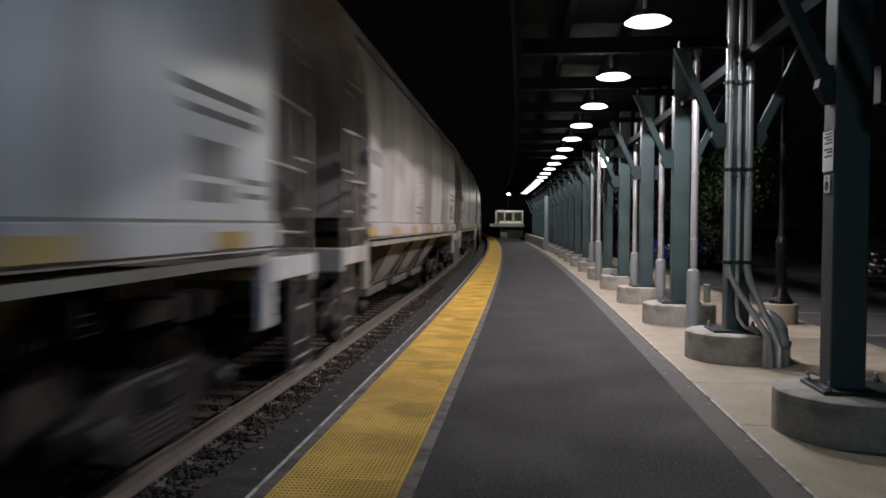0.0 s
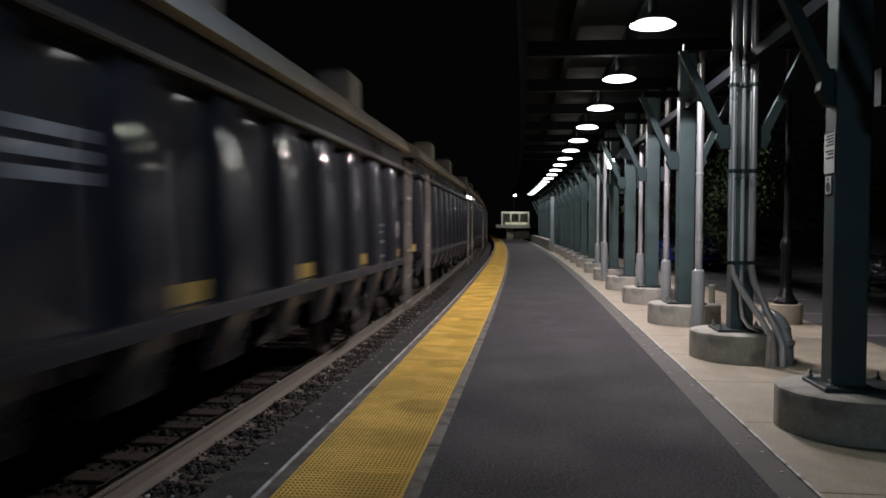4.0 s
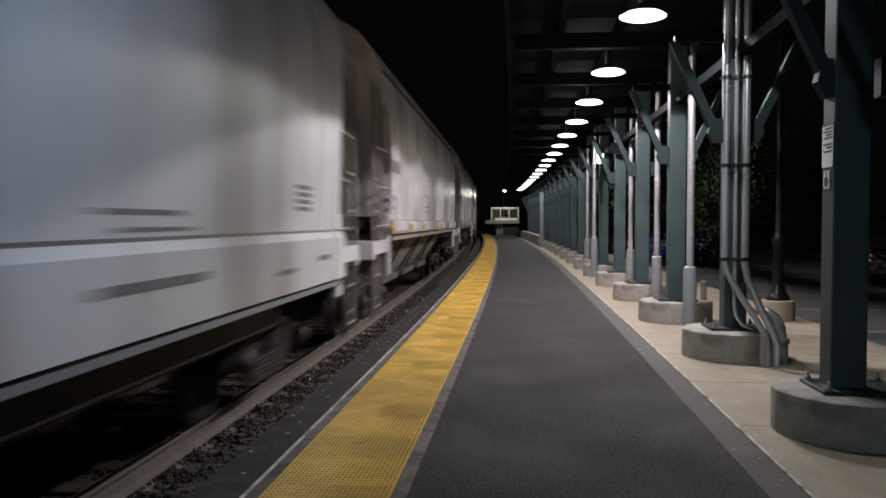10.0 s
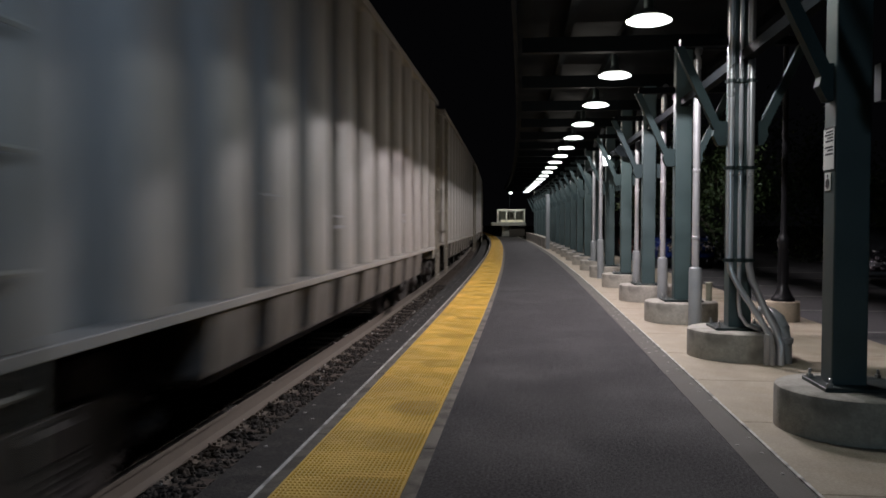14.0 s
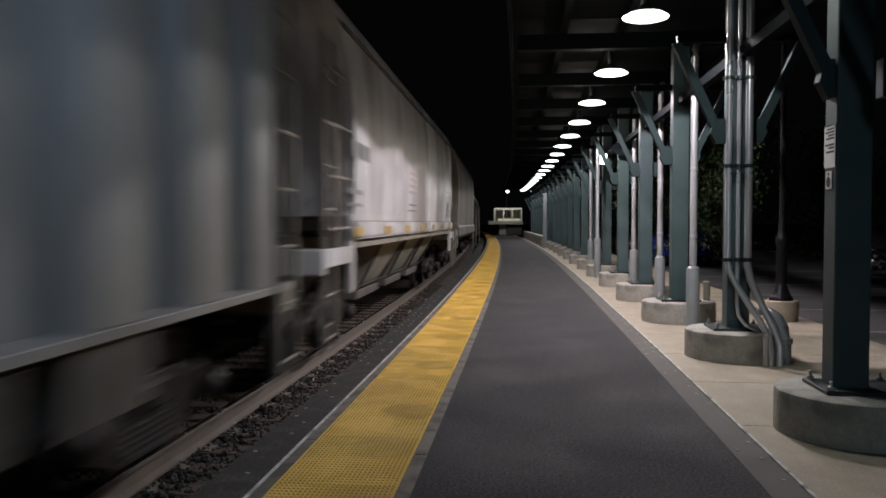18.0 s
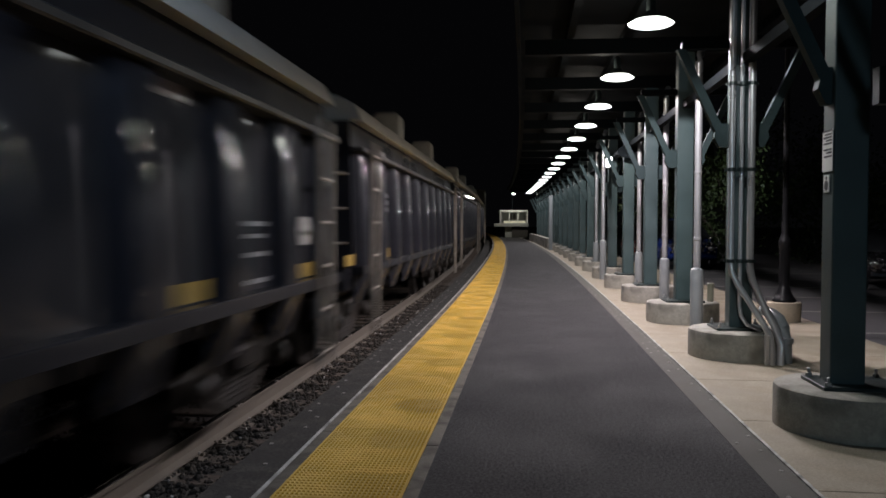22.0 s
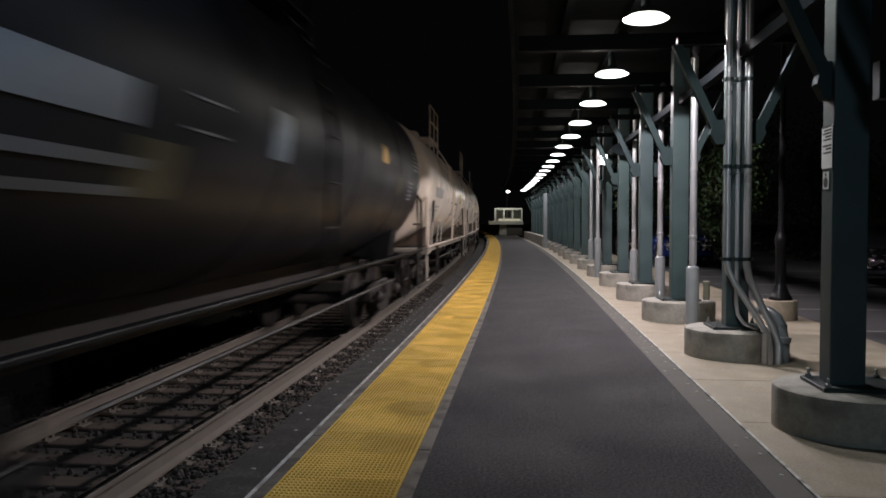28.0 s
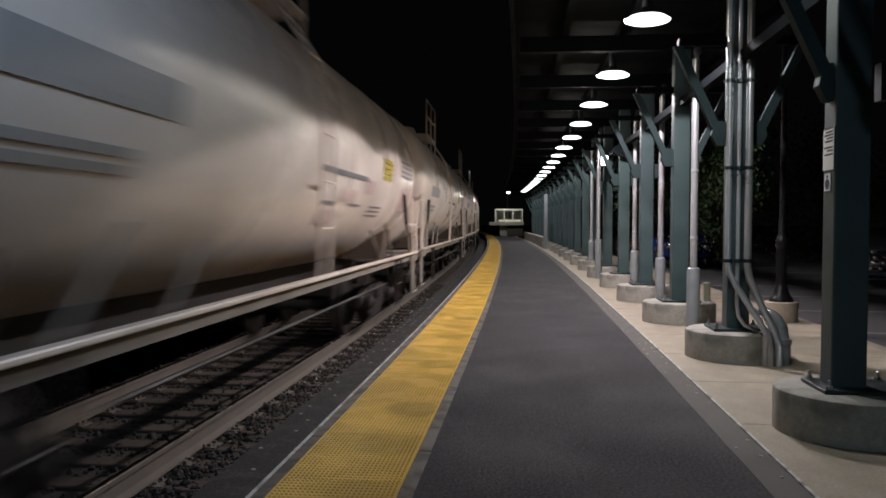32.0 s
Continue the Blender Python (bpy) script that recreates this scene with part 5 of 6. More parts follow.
def coal_car(L, livery=0):
    """Dark gondola with outside stakes and a pale cover with two vents."""
    words = {0: "glossy dark gondola car with ribs and a pale cover", 1: "dark gondola car sprayed with orange and white graffiti", 2: "dark blue-black gondola car with worn white lettering"}[livery]
    root = empty("gondola_car", words, "gondola car", "freight train")
    e = L / 2 - 0.62
    bm = bmesh.new()
    levels_solid(bm, [(0.95, 1.30, e - 2.6), (1.14, 1.47, e - 0.55), (1.2, 1.485, e), (2.915, 1.44, e), (2.915, 1.38, e - 0.1)])
    part("body", bm, COAL_CAR, root, "glossy near-black side sheets")
    n = 11
    for sx in (1, -1):
        for k in range(n):
            y = -e + 0.30 + k * (2 * e - 0.6) / (n - 1)
            def stake():
                bm = bmesh.new()
                prof = [(0.0, -0.25), (0.08, -0.205), (0.122, -0.16), (0.132, -0.08), (0.134, 0.0), (0.132, 0.08), (0.122, 0.16), (0.08, 0.205), (0.0, 0.25)]
                rings = [[bm.verts.new((1.462 + d * u + 0.026 * (1.9 - z), w, z)) for u, w in prof] for z, d in ((0.80, 0.15), (1.0, 0.75), (1.14, 1.0), (2.50, 1.0), (2.555, 0.7))]
                for a, b in zip(rings, rings[1:]):
                    for i in range(len(prof) - 1):
                        bm.faces.new((a[i], a[i + 1], b[i + 1], b[i]))
                bm.faces.new(rings[0][::-1]); bm.faces.new(rings[-1])
                return finish(bm, "stake", COAL_CAR, True)
            share("stake", once(MESHES, "stake", stake), root, Matrix.Translation((0, y, 0)) @ Matrix.Diagonal((sx, 1, 1, 1)))
    for sx in (1, -1):
        bm = bmesh.new()
        box(bm, min(sx * 1.42, sx * 1.61), max(sx * 1.42, sx * 1.61), -e, e, 2.55, 2.61); bevel(bm, 0.012, 1)
        part("top_chord", bm, CHORD, root, "scuffed top rail")
        bm = bmesh.new()
        box(bm, min(sx * 1.40, sx * 1.615), max(sx * 1.40, sx * 1.615), -e, e, 1.13, 1.235); bevel(bm, 0.008, 1)
        part("side_sill", bm, COAL_CAR, root)
    bm = bmesh.new()
    levels_solid(bm, [(2.917, 1.56, e - 0.04), (2.955, 1.56, e - 0.04), (3.12, 1.47, e - 0.08), (3.21, 1.30, e - 0.14), (3.29, 0.95, e - 0.2), (3.33, 0.3, e - 0.2)])
    part("load_cover", bm, COVER, root, "pale dusty load cover", True)
    for y in (-0.85, 4.15):
        bm = bmesh.new()
        levels_solid(bm, [(3.10, 0.24, 0.34), (3.70, 0.23, 0.32), (3.76, 0.17, 0.25)])
        bmesh.ops.translate(bm, verts=bm.verts, vec=(0.95, y, 0))
        bevel(bm, 0.03, 2)
        part("vent_box", bm, COVER, root, smooth=True)
    for s in (1, -1):
        bm = bmesh.new()
        box(bm, -1.45, 1.45, min(s * (L / 2 - 0.38), s * (e - 0.02)), max(s * (L / 2 - 0.38), s * (e - 0.02)), 0.95, 1.22); bevel(bm, 0.015, 1)
        part("end_sill", bm, COAL_CAR, root)
        for sx in (1, -1):
            ladder(root, "side_ladder", sx * 1.635, s * (e - 0.62), 0.42, 2.70, GATE_PAINT, 0.42, 0.40)
            iron = bar_mesh("iron", [(-0.235, 0, 0), (0.235, 0, 0)], 0.016, GATE_PAINT)
            for z in (1.5, 1.9, 2.3):
                share("grab_iron", iron, root, Matrix.Translation((sx * 1.185, s * (e + 0.09), z)))
    for k in (0, 2, 4, 6, 8, 10):
        y = -e + 0.30 + k * (2 * e - 0.6) / 10
        painted(root, "yellow_reflector", [(y - 0.7, y - 0.26, 1.245, 1.37)], coal_side, DULL_YELLOW)
    painted(root, "reporting_mark", [(-4.58, -4.02, 1.9 + 0.1 * k, 1.96 + 0.1 * k) for k in range(3)] + [(-3.33, -2.8, 1.9 + 0.1 * k, 1.96 + 0.1 * k) for k in range(3)], coal_side, MARK_WHITE, "worn white lettering")
    painted(root, "road_number", [(-4.58, -4.1, 2.5, 2.58), (-4.58, -4.1, 2.66, 2.74)], coal_side, MARK_GREY)
    painted(root, "data_panel", [(-4.5, -4.1, 1.45 + 0.09 * k, 1.49 + 0.09 * k) for k in range(3)], coal_side, MARK_GREY)
    painted(root, "weight_table", [(0.27, 0.5, z, z + 0.03) for z in (1.36, 1.42, 1.49, 1.55)], coal_side, MARK_WHITE)
    painted(root, "tail_lettering", [(4.0, 4.58, z, z + 0.035) for z in (1.71, 1.48, 1.28)] + [(4.0, 4.5, 1.62, 1.65)], coal_side, MARK_WHITE)
    bm = bmesh.new()
    prism(bm, [(e - 1.02, 1.66), (e - 0.95, 1.54), (e - 0.72, 1.54), (e - 0.64, 1.66), (e - 0.72, 1.79), (e - 0.95, 1.79)], 1.483, 1.49, "x")
    part("placard", bm, MARK_GREY, root, "pale placard")
    painted(root, "red_stripe", [(e - 3.6, e - 3.3, 2.45, 2.6)], coal_side, MARK_RED)
    if livery == 1:
        rng = random.Random(5)
        pitch = (2 * e - 0.6) / 10
        painted(root, "large_lettering", [(-5.05, -4.5, 2.2, 2.5), (-5.05, -4.5, 1.95, 2.1), (-3.9, -3.5, 2.2, 2.5)], coal_side, MARK_WHITE)
        for k in range(120):
            rib = -e + 0.30 + (2 + k % 4) * pitch
            onto_rib = k % 3 > 0
            y = rib + rng.uniform(-0.02, 0.02) if onto_rib else rib + pitch / 2 + rng.uniform(-0.14, 0.14)
            z = rng.uniform(1.25, 2.36)
            wide = 0.165 if onto_rib else rng.uniform(0.14, 0.2)
            out = 0.132 if onto_rib else 0.012
            bm = bmesh.new()
            n0 = rng.randint(6, 9)
            prism(bm, [(y + wide * rng.uniform(0.7, 1.1) * math.cos(2 * math.pi * i / n0), z + rng.uniform(0.12, 0.3) * math.sin(2 * math.pi * i / n0)) for i in range(n0)], 1.474 + out + 0.0004 * k, 1.4743 + out + 0.0004 * k, "x")
            part("graffiti_patch", bm, GRAFFITI[rng.randrange(len(GRAFFITI))], root)
    if livery == 2:
        painted(root, "large_lettering", [(-3.0 + 0.75 * k, -2.5 + 0.75 * k, 1.75, 2.45) for k in range(5)], coal_side, MARK_BLUE)
    add_bogie(root, L / 2 - 2.05); add_bogie(root, -L / 2 + 2.05)
    add_couplers(root, L)
    return root


def tank_car(L, paint, style="pale", r=1.52, zc=2.62):
    label = {"pale": "pale cream tank car with grey stripes and side railing", "black": "black tank car with white lettering bars", "short": "dark tank car with a dusty pale top"}[style]
    root = empty("tank_car", label, "tank car", "freight train")
    e = L / 2 - 0.52
    bm = bmesh.new()
    prof = [(0.05, -e)]
    for k in range(1, 9):
        a = math.pi / 2 * k / 8
        prof.append((r * math.sin(a), -e + 0.55 * (1 - math.cos(a))))
    prof += [(r, 0.0)] + [(q, -y) for q, y in reversed(prof)]
    lathe(bm, prof, 56, (0, 0, zc), "y")
    part("tank", bm, paint, root, smooth=True)
    for y in (-e * 0.62, -e * 0.2, e * 0.2, e * 0.62):
        bm = bmesh.new()
        lathe(bm, [(r + 0.002, y - 0.02), (r + 0.010, y - 0.014), (r + 0.010, y + 0.014), (r + 0.002, y + 0.02)], 48, (0, 0, zc), "y")
        part("weld_band", bm, paint, root, smooth=True)
    rail = paint if style == "pale" else TANK_GEAR
    for sx in (1, -1):
        bm = bmesh.new()
        box(bm, min(sx * 1.45, sx * 1.53), max(sx * 1.45, sx * 1.53), -L / 2 + 0.5, L / 2 - 0.5, 1.16, 1.20); bevel(bm, 0.012, 2)
        part("running_board", bm, rail, root, "pale side running board" if style == "pale" else "")
        bm = bmesh.new()
        box(bm, min(sx * 1.44, sx * 1.47), max(sx * 1.44, sx * 1.47), -L / 2 + 0.5, L / 2 - 0.5, 1.06 if style == "pale" else 1.12, 1.15)
        part("board_web", bm, GATE_PAINT if style == "pale" else TANK_GEAR, root)
        bm = bmesh.new()
        tube(bm, [(sx * 1.42, -e + 3.0, 0.80), (sx * 1.42, e - 3.0, 0.80)], 0.018, 6)
        part("brake_pipe", bm, TRUCK, root)
    bm = bmesh.new()
    box(bm, -0.25, 0.25, -L / 2 + 0.6, L / 2 - 0.6, 0.85, 1.25)
    part("centre_sill", bm, TRUCK, root)
    for s in (1, -1):
        yb = s * (L / 2 - 2.55)
        bm = bmesh.new()
        prism(bm, [(-1.2, 1.15), (1.2, 1.15), (1.27, 1.62), (0.9, 1.42), (-0.9, 1.42), (-1.27, 1.62)], yb - 0.28, yb + 0.28)
        part("saddle", bm, RUST if style == "pale" else TANK_GEAR, root, "rusty brown saddle under the tank" if style == "pale" else "")
        for sx in (1, -1):
            if style == "pale":
                bm = bmesh.new()
                tube(bm, [(sx * 1.45, yb - s * 0.5, 1.2), (sx * 1.44, yb - s * 1.15, 1.72)], 0.022, 8)
                part("saddle_strut", bm, GATE_PAINT, root)
                bm = bmesh.new()
                tube(bm, [(sx * 1.45, yb - s * 1.6, 1.2), (sx * 1.42, yb - s * 2.2, 1.62)], 0.02, 8)
                part("saddle_strut", bm, GATE_PAINT, root)
                bm = bmesh.new()
                prism(bm, [(yb + s * 0.42, 2.22), (yb + s * 0.56, 2.22), (yb + s * 0.86, 1.72), (yb + s * 0.72, 1.72)], sx * 1.46, sx * 1.50, "x")
                part("head_brace", bm, TRUCK, root, "black slanting head brace")
                bm = bmesh.new()
                tube(bm, [(sx * 1.48, yb + s * 0.80, 1.74), (sx * 1.48, yb + s * 1.15, 1.2)], 0.03, 8)
                part("saddle_strut", bm, GATE_PAINT, root)
            bm = bmesh.new()
            y1, y0 = s * (L / 2 - 0.5), s * (L / 2 - 1.35)
            tube(bm, [(sx * 1.48, y1, 1.2), (sx * 1.48, y1, 2.15), (sx * 1.44, (y0 + y1) / 2, 2.28), (sx * 1.40, y0, 2.2)], 0.024, 8)
            tube(bm, [(sx * 1.48, y1, 1.7), (sx * 1.44, y0, 1.7)], 0.02, 6)
            tube(bm, [(sx * 1.48, (y0 + y1) / 2, 1.2), (sx * 1.46, (y0 + y1) / 2, 2.26)], 0.02, 6)
            part("end_handrail", bm, rail, root)
            bm = bmesh.new()
            q0, q1 = sorted((s * (L / 2 - 0.55), s * (L / 2 - 0.98)))
            box(bm, sx * 1.45 - 0.012, sx * 1.45 + 0.012, q0, q1, 0.48, 1.03); bevel(bm, 0.004, 1)
            panel = part("step_panel", bm, GATE_PAINT if style == "pale" else TANK_GEAR, root, "grimy hanging step panel" if style == "pale" else "")
            bm = bmesh.new()
            tube(bm, [(sx * 1.49, q0, 0.46), (sx * 1.49, q1, 0.46)], 0.016, 6)
            part("tread", bm, rail, panel)
            bm = bmesh.new()
            for z in (0.45, 0.75):
                tube(bm, [(sx * 1.5, s * (L / 2 - 2.75) - 0.22, z), (sx * 1.5, s * (L / 2 - 2.75) + 0.22, z)], 0.015, 6)
            for dy in (-0.22, 0.22):
                box(bm, sx * 1.5 - 0.015, sx * 1.5 + 0.015, s * (L / 2 - 2.75) + dy - 0.015, s * (L / 2 - 2.75) + dy + 0.015, 0.44, 1.15)
            part("stirrup_step", bm, TRUCK, root)
        bm = bmesh.new()
        box(bm, -1.5, 1.5, min(s * (L / 2 - 0.4), s * (L / 2 - 1.3)), max(s * (L / 2 - 0.4), s * (L / 2 - 1.3)), 1.02, 1.14); bevel(bm, 0.01, 1)
        part("end_platform", bm, GATE_PAINT if style == "pale" else TANK_GEAR, root)
    bm = bmesh.new()
    lathe(bm, [(0.5, zc + r - 0.08), (0.5, zc + r + 0.22), (0.44, zc + r + 0.32), (0.12, zc + r + 0.36)], 24)
    part("manway_dome", bm, paint, root, smooth=True)
    bm = bmesh.new()
    for sx in (1, -1):
        for dy in (-1.2, 0, 1.2):
            box(bm, sx * 0.95 - 0.02, sx * 0.95 + 0.02, dy - 0.02, dy + 0.02, zc + r - 0.4, zc + r + 0.95)
        for z in (0.5, 0.95):
            tube(bm, [(sx * 0.95, -1.2, zc + r + z), (sx * 0.95, 1.2, zc + r + z)], 0.02, 6)
    box(bm, -0.98, 0.98, -1.25, 1.25, zc + r - 0.02, zc + r + 0.02)
    part("top_platform", bm, rail, root, "railed platform round the manway")
    for sx in (1, -1):
        bm = bmesh.new()
        path = [(sx * 1.5, 0, 1.2), (sx * 1.56, 0, zc), (sx * 1.40, 0, zc + 0.8), (sx * 0.98, 0, zc + r - 0.1)]
        for dy in (-0.22, 0.22):
            tube(bm, [(x, y + dy, z) for x, y, z in path], 0.018, 6)
        for k in range(1, 9):
            f = k / 9 * (len(path) - 1); i = int(f); q = Vector(path[i]).lerp(Vector(path[i + 1]), f - i)
            tube(bm, [(q.x, -0.22, q.z), (q.x, 0.22, q.z)], 0.014, 6)
        part("tank_ladder", bm, rail, root)

    def on_tank(name, rows, material, label=""):
        for y0, y1, z0, z1 in rows:
            bm = bmesh.new()
            n = 4
            pts = []
            for i in range(n + 1):
                z = z0 + (z1 - z0) * i / n
                d = z - zc
                pts.append((math.sqrt(r * r - d * d) * (r + 0.012) / r, zc + d * (r + 0.012) / r))
            pts += [(u - 0.008, w) for u, w in reversed(pts)]
            prism(bm, pts, y0, y1)
            part(name, bm, material, root, label)
    f = -L / 2
    if style == "pale":
        on_tank("stripe_lettering", [(-5.15, -3.36, 2.32, 2.55)], MARK_GREY, "broad grey painted lettering band")
        on_tank("thin_stripe", [(-5.6, -3.83, 2.075, 2.125), (-5.6, -3.83, 1.985, 2.035)], MARK_GREY)
        on_tank("stencil_line", [(0.0, 2.36, 2.27, 2.33), (0.35, 1.0, 1.94, 1.98), (1.68, 2.35, 1.95, 1.975), (2.95, 3.84, 1.83, 1.85), (2.95, 3.84, 1.89, 1.91), (3.0, 3.84, 1.95, 1.97)], MARK_DARK)
        on_tank("data_panel", [(5.1, 6.2, 2.48 + 0.08 * k, 2.52 + 0.08 * k) for k in range(4)], MARK_DARK)
        on_tank("placard", [(3.4, 4.1, 2.36 + 0.08 * k, 2.425 + 0.08 * k) for k in range(4)], PLACARD_Y, "yellow striped placard")
        on_tank("faded_panel", [(0.5, 1.2, 1.72, 1.88), (1.1, 1.87, 2.0, 2.14), (2.4, 2.9, 2.12, 2.3), (5.3, 6.3, 1.95, 2.3)], MARK_PINK)
    elif style == "black":
        on_tank("white_lettering", [(-6.1, -4.15, 2.25, 2.48)], MARK_WHITE, "broad grey-white lettering band")
        on_tank("thin_stripe", [(-6.1, -3.9, 2.03, 2.09), (-6.1, -4.0, 1.88, 1.93)], MARK_DARK)
        on_tank("olive_panel", [(-4.1, -3.5, 1.88, 2.2), (4.6, 4.95, 2.2, 2.5)], MARK_OLIVE, "dull olive panel")
        on_tank("thin_frame", [(-3.5, -2.9, 2.50, 2.515), (-3.5, -2.9, 2.30, 2.315)], MARK_WHITE)
        # bluish patch stands in for a faint reflection on the tank
        on_tank("worn_label", [(-1.9, -1.4, 2.25, 2.65)], MARK_STEEL, "bluish patch painted for a faint reflection")
        on_tank("placard", [(3.05, 3.5, 2.6, 2.85)], REFLECT_Y, "yellow placard")
        on_tank("stencil", [(6.25, 6.85, 2.68 + 0.075 * k, 2.705 + 0.075 * k) for k in range(5)] + [(5.75, 6.2, 2.14 + 0.07 * k, 2.165 + 0.07 * k) for k in range(5)], MARK_WHITE)
    else:
        on_tank("hatched_lettering", [(L / 2 - 2.35, L / 2 - 1.5, 2.42 + 0.075 * k, 2.445 + 0.075 * k) for k in range(10)], MARK_WHITE, "white hatched lettering")
        on_tank("thin_stripe", [(L / 2 - 3.9, L / 2 - 3.1, 2.14, 2.165), (L / 2 - 4.2, L / 2 - 3.5, 1.86, 1.885), (f + 3.0, f + 6.4, 2.2, 2.225), (f + 3.4, f + 5.6, 1.95, 1.98)], MARK_STEEL)
        on_tank("worn_label", [(L / 2 - 5.6, L / 2 - 5.0, 2.0 + 0.09 * k, 2.045 + 0.09 * k) for k in range(3)], MARK_STEEL)
        on_tank("dusty_top", [(f + 1.2, L / 2 - 1.3, 3.30, 3.62)], DUST, "dusty pale strip along the top")
    add_bogie(root, L / 2 - 2.55); add_bogie(root, -L / 2 + 2.55)
    add_couplers(root, L)
    return root


MARK_GREY = mat("grey_lettering", (0.38, 0.365, 0.35), 0.5, vary=0.2)
MARK_BLUE = mat("faded_blue_lettering", (0.035, 0.045, 0.11), 0.5, vary=0.3)
MARK_PINK = mat("faded_red_panel", (0.60, 0.46, 0.42), 0.5, vary=0.25, scale=3)
GRAFFITI = [mat("graffiti_orange", (0.52, 0.27, 0.13), 0.5), mat("graffiti_white", (0.6, 0.6, 0.58), 0.5), mat("graffiti_pink", (0.5, 0.36, 0.34), 0.5), mat("graffiti_teal", (0.25, 0.36, 0.38), 0.5), mat("graffiti_green", (0.16, 0.27, 0.14), 0.5), mat("graffiti_blue", (0.14, 0.18, 0.36), 0.5), mat("graffiti_black", (0.02, 0.02, 0.025), 0.5)]
DULL_YELLOW = mat("dull_yellow_reflector", (0.30, 0.19, 0.03), 0.5, vary=0.3)
PLACARD_Y = mat("placard_yellow", (0.5, 0.40, 0.03), 0.5, vary=0.15)
MARK_SKY = mat("pale_blue_label_paint", (0.25, 0.42, 0.55), 0.5, vary=0.2)
MARK_OLIVE = mat("olive_panel_paint", (0.05, 0.045, 0.018), 0.5, vary=0.3)
MARK_STEEL = mat("steel_blue_paint", (0.10, 0.12, 0.14), 0.4, vary=0.5, scale=4)

# ---- pieces of the platform and the track ----
# tactile tiles
TILE = 0.914
bm = bmesh.new()
box(bm, -0.31, 0.31, 0.002, TILE - 0.002, -0.02, 0.002)
nx, ny = 26, 22
for i in range(nx):
    for j in range(ny):
        cx, cy = -0.31 + (i + 0.5) * 0.62 / nx, (j + 0.5) * TILE / ny
        a = [bm.verts.new((cx + q * 0.0085, cy + w * 0.013, 0.002)) for q, w in ((-1, -1), (1, -1), (1, 1), (-1, 1))]
        b = [bm.verts.new((cx + q * 0.005, cy + w * 0.008, 0.0065)) for q, w in ((-1, -1), (1, -1), (1, 1), (-1, 1))]
        bm.faces.new(b).material_index = 1
        for k in range(4):
            bm.faces.new((a[k], a[(k + 1) % 4], b[(k + 1) % 4], b[k])).material_index = 1 if k == 0 else 0
TILE_ME = bpy.data.meshes.new("tactile_tile")
bmesh.ops.recalc_face_normals(bm, faces=bm.faces)
bm.to_mesh(TILE_ME); bm.free()
TILE_ME.materials.append(YELLOW); TILE_ME.materials.append(DOME_YELLOW)
k = 0
s = -3.29 - 12 * TILE
while s < 120:
    share("tactile_tile", TILE_ME, EDGE_BEAM, at(s, -0.944, 0.004) @ Matrix.Translation((0, 0, 0)))
    s += TILE
# rims of the tactile strip
for lat in (-1.259, -0.629):
    bm = bmesh.new(); sweep(bm, rect(lat - 0.004, lat + 0.004, -0.01, 0.008), NEAR, 120.0)
    part("strip_rim", bm, YELLOW, EDGE_BEAM)

# coping stones beside the tactile strip
COPE = 1.828
for lat0, lat1, shift in ((-0.624, -0.548, 0.0), (-1.339, -1.265, 0.25)):
    bm = bmesh.new(); box(bm, lat0, lat1, 0.005, COPE - 0.005, -0.03, 0.003); bevel(bm, 0.003, 1)
    me = finish(bm, "coping", EDGE)
    s = -2.7 + shift
    while s < 100:
        share("coping", me, EDGE_BEAM, at(s, 0.0))
        s += COPE

# pavement slabs
bm = bmesh.new(); box(bm, 1.447, 3.797, 0.004, 1.446, 0.002, 0.014); bevel(bm, 0.003, 1)
me = finish(bm, "paving_slab", CONCRETE)
s = 5.46 - 1.45 * 9
while s < 60:
    share("paving_slab", me, PAVE, at(s, 0.0, -0.006))
    s += 1.45

# studs in the dotted strips
rng = random.Random(3)
bm = bmesh.new()
s = 1.5
while s < 40:
    for lat in (1.275, 1.375):
        if rng.random() < 0.6:
            p = pt(s + rng.uniform(-0.05, 0.05) + (0.16 if lat > 1.3 else 0), lat + rng.uniform(-0.012, 0.012), 0.0)
            lathe(bm, [(0.014, 0.0), (0.011, 0.006), (0.003, 0.007)], 8, tuple(p))
    s += 0.34
ob = part("stud", bm, STUD, DOT_STRIP); ob["kind"] = "stuff"
bm = bmesh.new()
s = 1.5
while s < 30:
    for lat in (-1.80, -1.92):
        if rng.random() < 0.45:
            p = pt(s + rng.uniform(-0.06, 0.06) + (0.16 if lat > -1.85 else 0), lat, -0.302)
            lathe(bm, [(0.018, 0.0), (0.015, 0.006), (0.003, 0.007)], 8, tuple(p))
    s += 0.34
ob = part("stud", bm, STUD, LEDGE); ob["kind"] = "stuff"

# sleepers and plates
bm = bmesh.new(); box(bm, -1.3, 1.3, -0.115, 0.115, -0.17, 0.0); bevel(bm, 0.01, 1)
TIE_ME = finish(bm, "sleeper", TIE)
bm = bmesh.new(); box(bm, -0.17, 0.17, -0.09, 0.09, 0.0, 0.012)
for q in (-0.11, 0.11):
    for w in (-0.05, 0.05):
        box(bm, q - 0.015, q + 0.015, w - 0.015, w + 0.015, 0.012, 0.035)
PLATE2 = finish(bm, "tie_plate", RAIL)
s, n = -3.0, 0
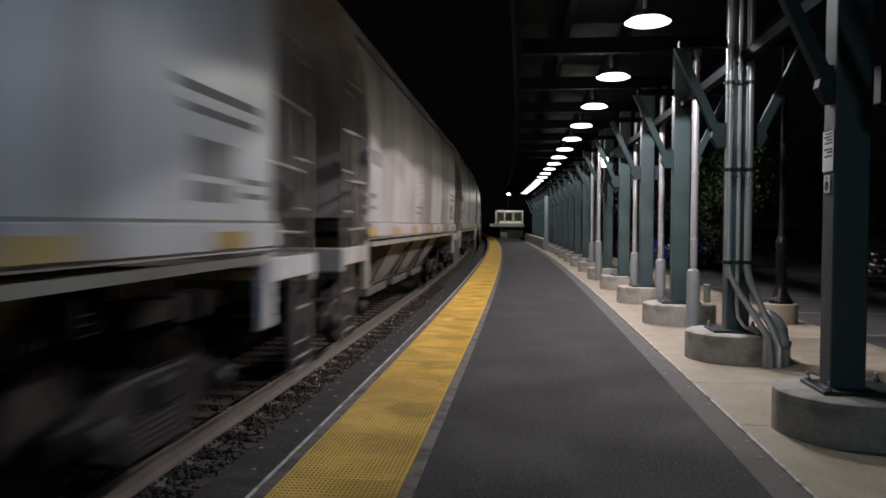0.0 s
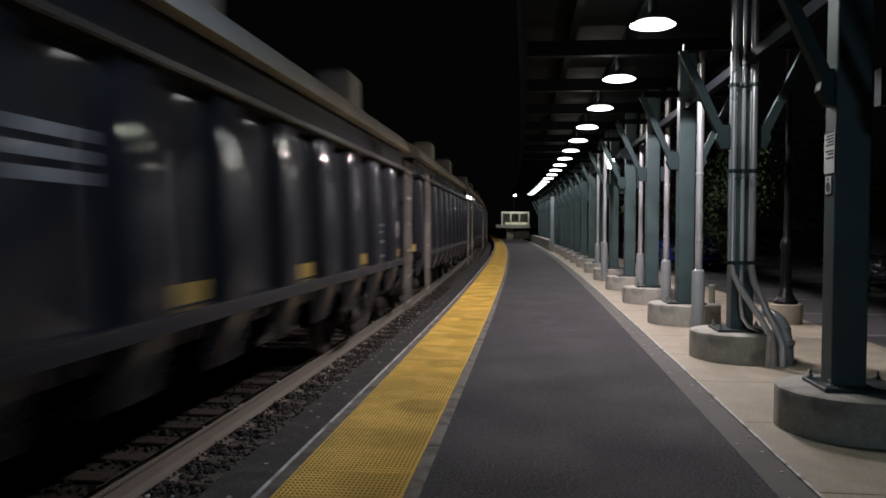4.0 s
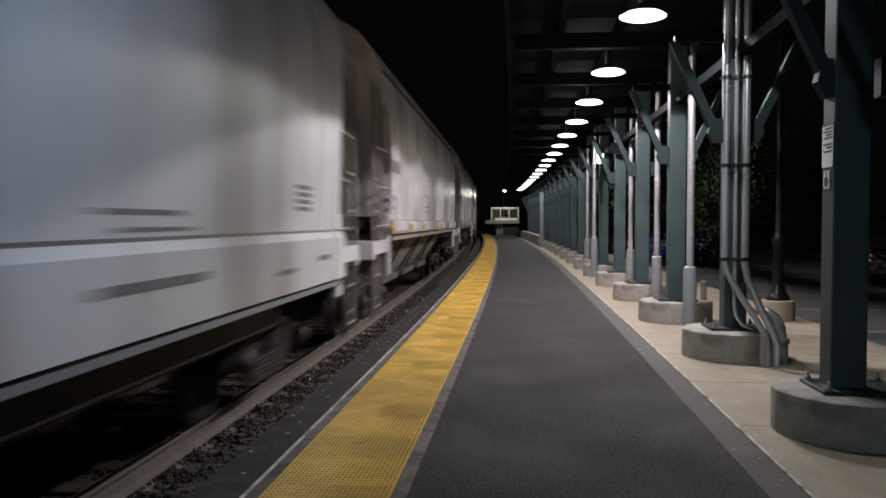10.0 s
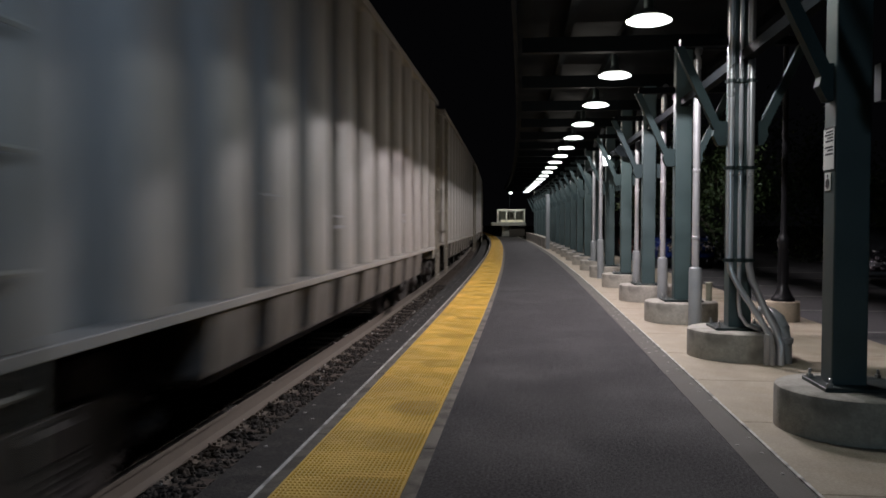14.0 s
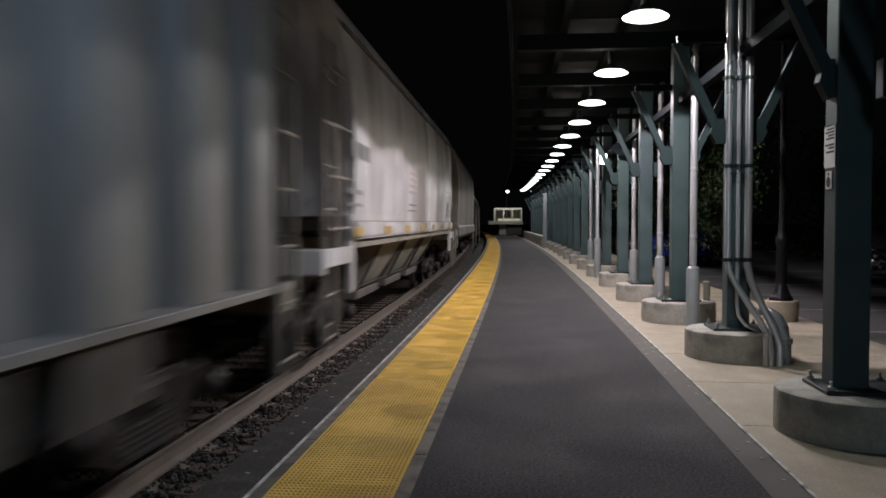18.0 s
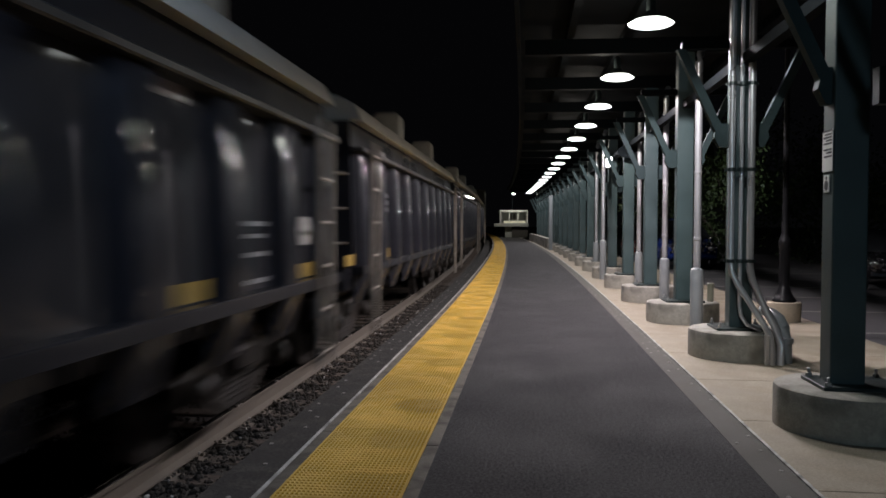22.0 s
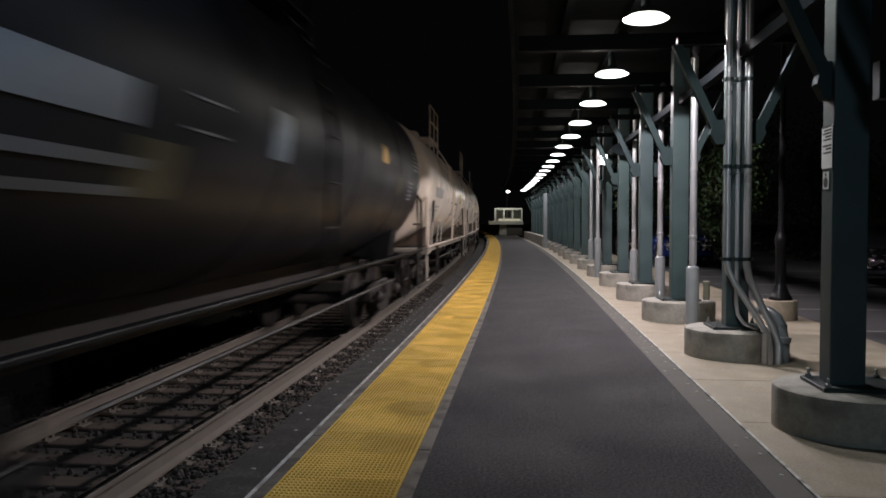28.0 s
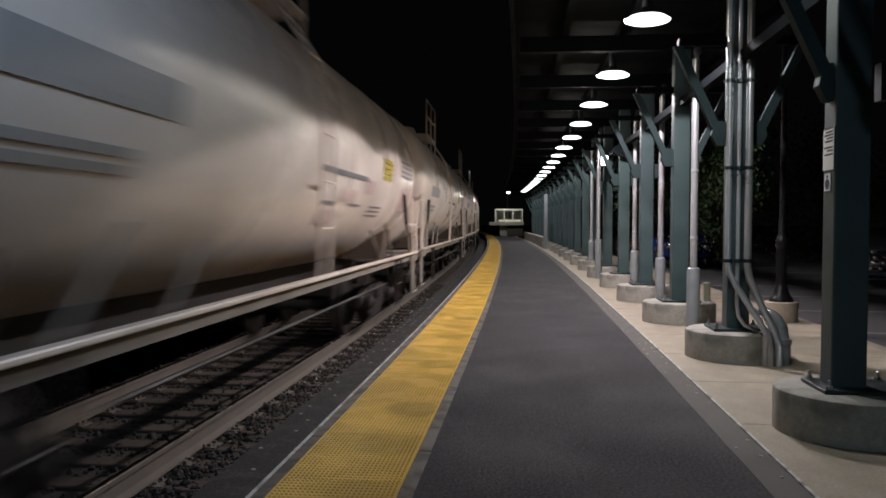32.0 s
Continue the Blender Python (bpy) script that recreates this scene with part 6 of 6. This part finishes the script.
while n < 190:
    jit = rng.uniform(-1.0, 1.0)
    sl = share("sleeper", TIE_ME, track, at(s + rng.uniform(-0.02, 0.02), TRACK, RAIL_TOP - 0.190, jit))
    if s < 24:
        for q in (-0.7525, 0.7525):
            share("tie_plate", PLATE2, sl, Matrix.Translation((q, 0, 0)))
    s += 0.53; n += 1

# loose ballast stones, and litter of pale chips
g = np.random.RandomState(8)
ico = bmesh.new(); bmesh.ops.create_icosphere(ico, subdivisions=1, radius=1.0)
IV = np.array([v.co[:] for v in ico.verts]); IF = [[v.index for v in f.verts] for f in ico.faces]; ico.free()


def stones(name, n, s0, s1, l0, l1, z, lo, hi, parent, material):
    verts, faces = [], []
    for i in range(n):
        s = s0 + (s1 - s0) * g.uniform() ** 1.35
        p = np.array(pt(s, g.uniform(l0, l1), z + g.uniform(-0.02, 0.02)))
        sz = g.uniform(lo, hi)
        sc = sz * g.uniform(0.6, 1.2, 3)
        a = g.uniform(0, 6.28); c, d = math.cos(a), math.sin(a)
        v = IV * (1 + g.uniform(-0.22, 0.22, (len(IV), 1))) * sc
        v = np.stack([v[:, 0] * c - v[:, 1] * d, v[:, 0] * d + v[:, 1] * c, v[:, 2]], 1) + p
        o = len(verts)
        verts.extend(v.tolist()); faces.extend([[o + k for k in f] for f in IF])
    me = bpy.data.meshes.new(name)
    me.from_pydata(verts, [], faces)
    me.materials.append(material)
    ob = new(name, me); ob.parent = parent
    ob["kind"] = "stuff"
    return ob


stones("ballast_stone", 8000, 1.5, 24, -2.72, -2.0, -0.585, 0.012, 0.036, BED, STONE)
stones("ballast_stone", 5200, 1.5, 22, -4.20, -2.86, -0.60, 0.016, 0.036, BED, STONE)
stones("ballast_stone", 3000, 3.0, 24, -5.8, -4.36, -0.58, 0.02, 0.045, BED, STONE)
stones("grit", 110, 2.6, 9, -0.4, 1.2, 0.0, 0.002, 0.0042, DOT_STRIP, STRIP)
stones("pale_chip", 90, 2.0, 20, -2.7, -1.5, -0.535, 0.010, 0.022, BED, WHITE_LINE)


# ---- the train: when each coupling passes the camera, and what follows it ----
V0, ACC = 14.75, 0.022


def gone(t):
    """Metres that the train has run at t seconds."""
    return V0 * t + ACC * t * t / 2


COUPLINGS = [-0.64, 0.53, 1.69, 2.82, 3.94, 4.89, 5.84, 6.79, 7.74, 8.69, 9.64, 10.67, 11.82, 12.96, 14.09, 15.20, 16.30, 17.385, 18.49,
             19.59, 20.71, 21.63, 22.54, 23.465, 24.39, 25.33, 26.29, 27.20, 28.00, 29.06, 30.06, 31.07, 32.03, 32.99, 33.97, 34.95, 35.93, 36.9, 37.9]
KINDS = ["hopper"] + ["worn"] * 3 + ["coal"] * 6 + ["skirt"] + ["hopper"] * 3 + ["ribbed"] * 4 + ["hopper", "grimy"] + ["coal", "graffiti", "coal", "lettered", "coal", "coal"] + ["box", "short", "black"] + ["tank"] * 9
LENGTH = {"hopper": 16.9, "worn": 16.9, "coal": 14.1, "graffiti": 14.1, "lettered": 14.1, "skirt": 15.4, "grimy": 16.7, "ribbed": 16.6, "box": 13.8, "short": 12.5, "black": 16.3, "tank": 15.2}
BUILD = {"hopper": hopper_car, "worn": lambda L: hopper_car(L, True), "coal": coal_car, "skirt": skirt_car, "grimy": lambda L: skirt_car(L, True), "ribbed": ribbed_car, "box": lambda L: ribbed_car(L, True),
         "graffiti": lambda L: coal_car(L, 1), "lettered": lambda L: coal_car(L, 2),
         "short": lambda L: tank_car(L, TANK_GRIME, "short"), "black": lambda L: tank_car(L, TANK_BLACK, "black"), "tank": lambda L: tank_car(L, TANK_WHITE)}
FIRST = {}
CARS = []
for i, kind in enumerate(KINDS):
    middle = (gone(COUPLINGS[i]) + gone(COUPLINGS[i + 1])) / 2
    if kind in FIRST:
        car = copy_thing(FIRST[kind], Matrix())
    else:
        car = FIRST[kind] = BUILD[kind](LENGTH[kind])
    CARS.append((car, middle))


def car_rows(place):
    """The pose of a car whose middle passes the camera when the train has run that far, second by second."""
    rows = []
    for t in range(0, 33):
        s = place - gone(t)
        p = pt(s, TRACK, RAIL_TOP)
        rows.append((t, pose(p.x, p.y, p.z, 0, 0, turn(s))))
    return rows


def motions():
    for car, place in CARS:
        walk(car, car_rows(place))


motions()
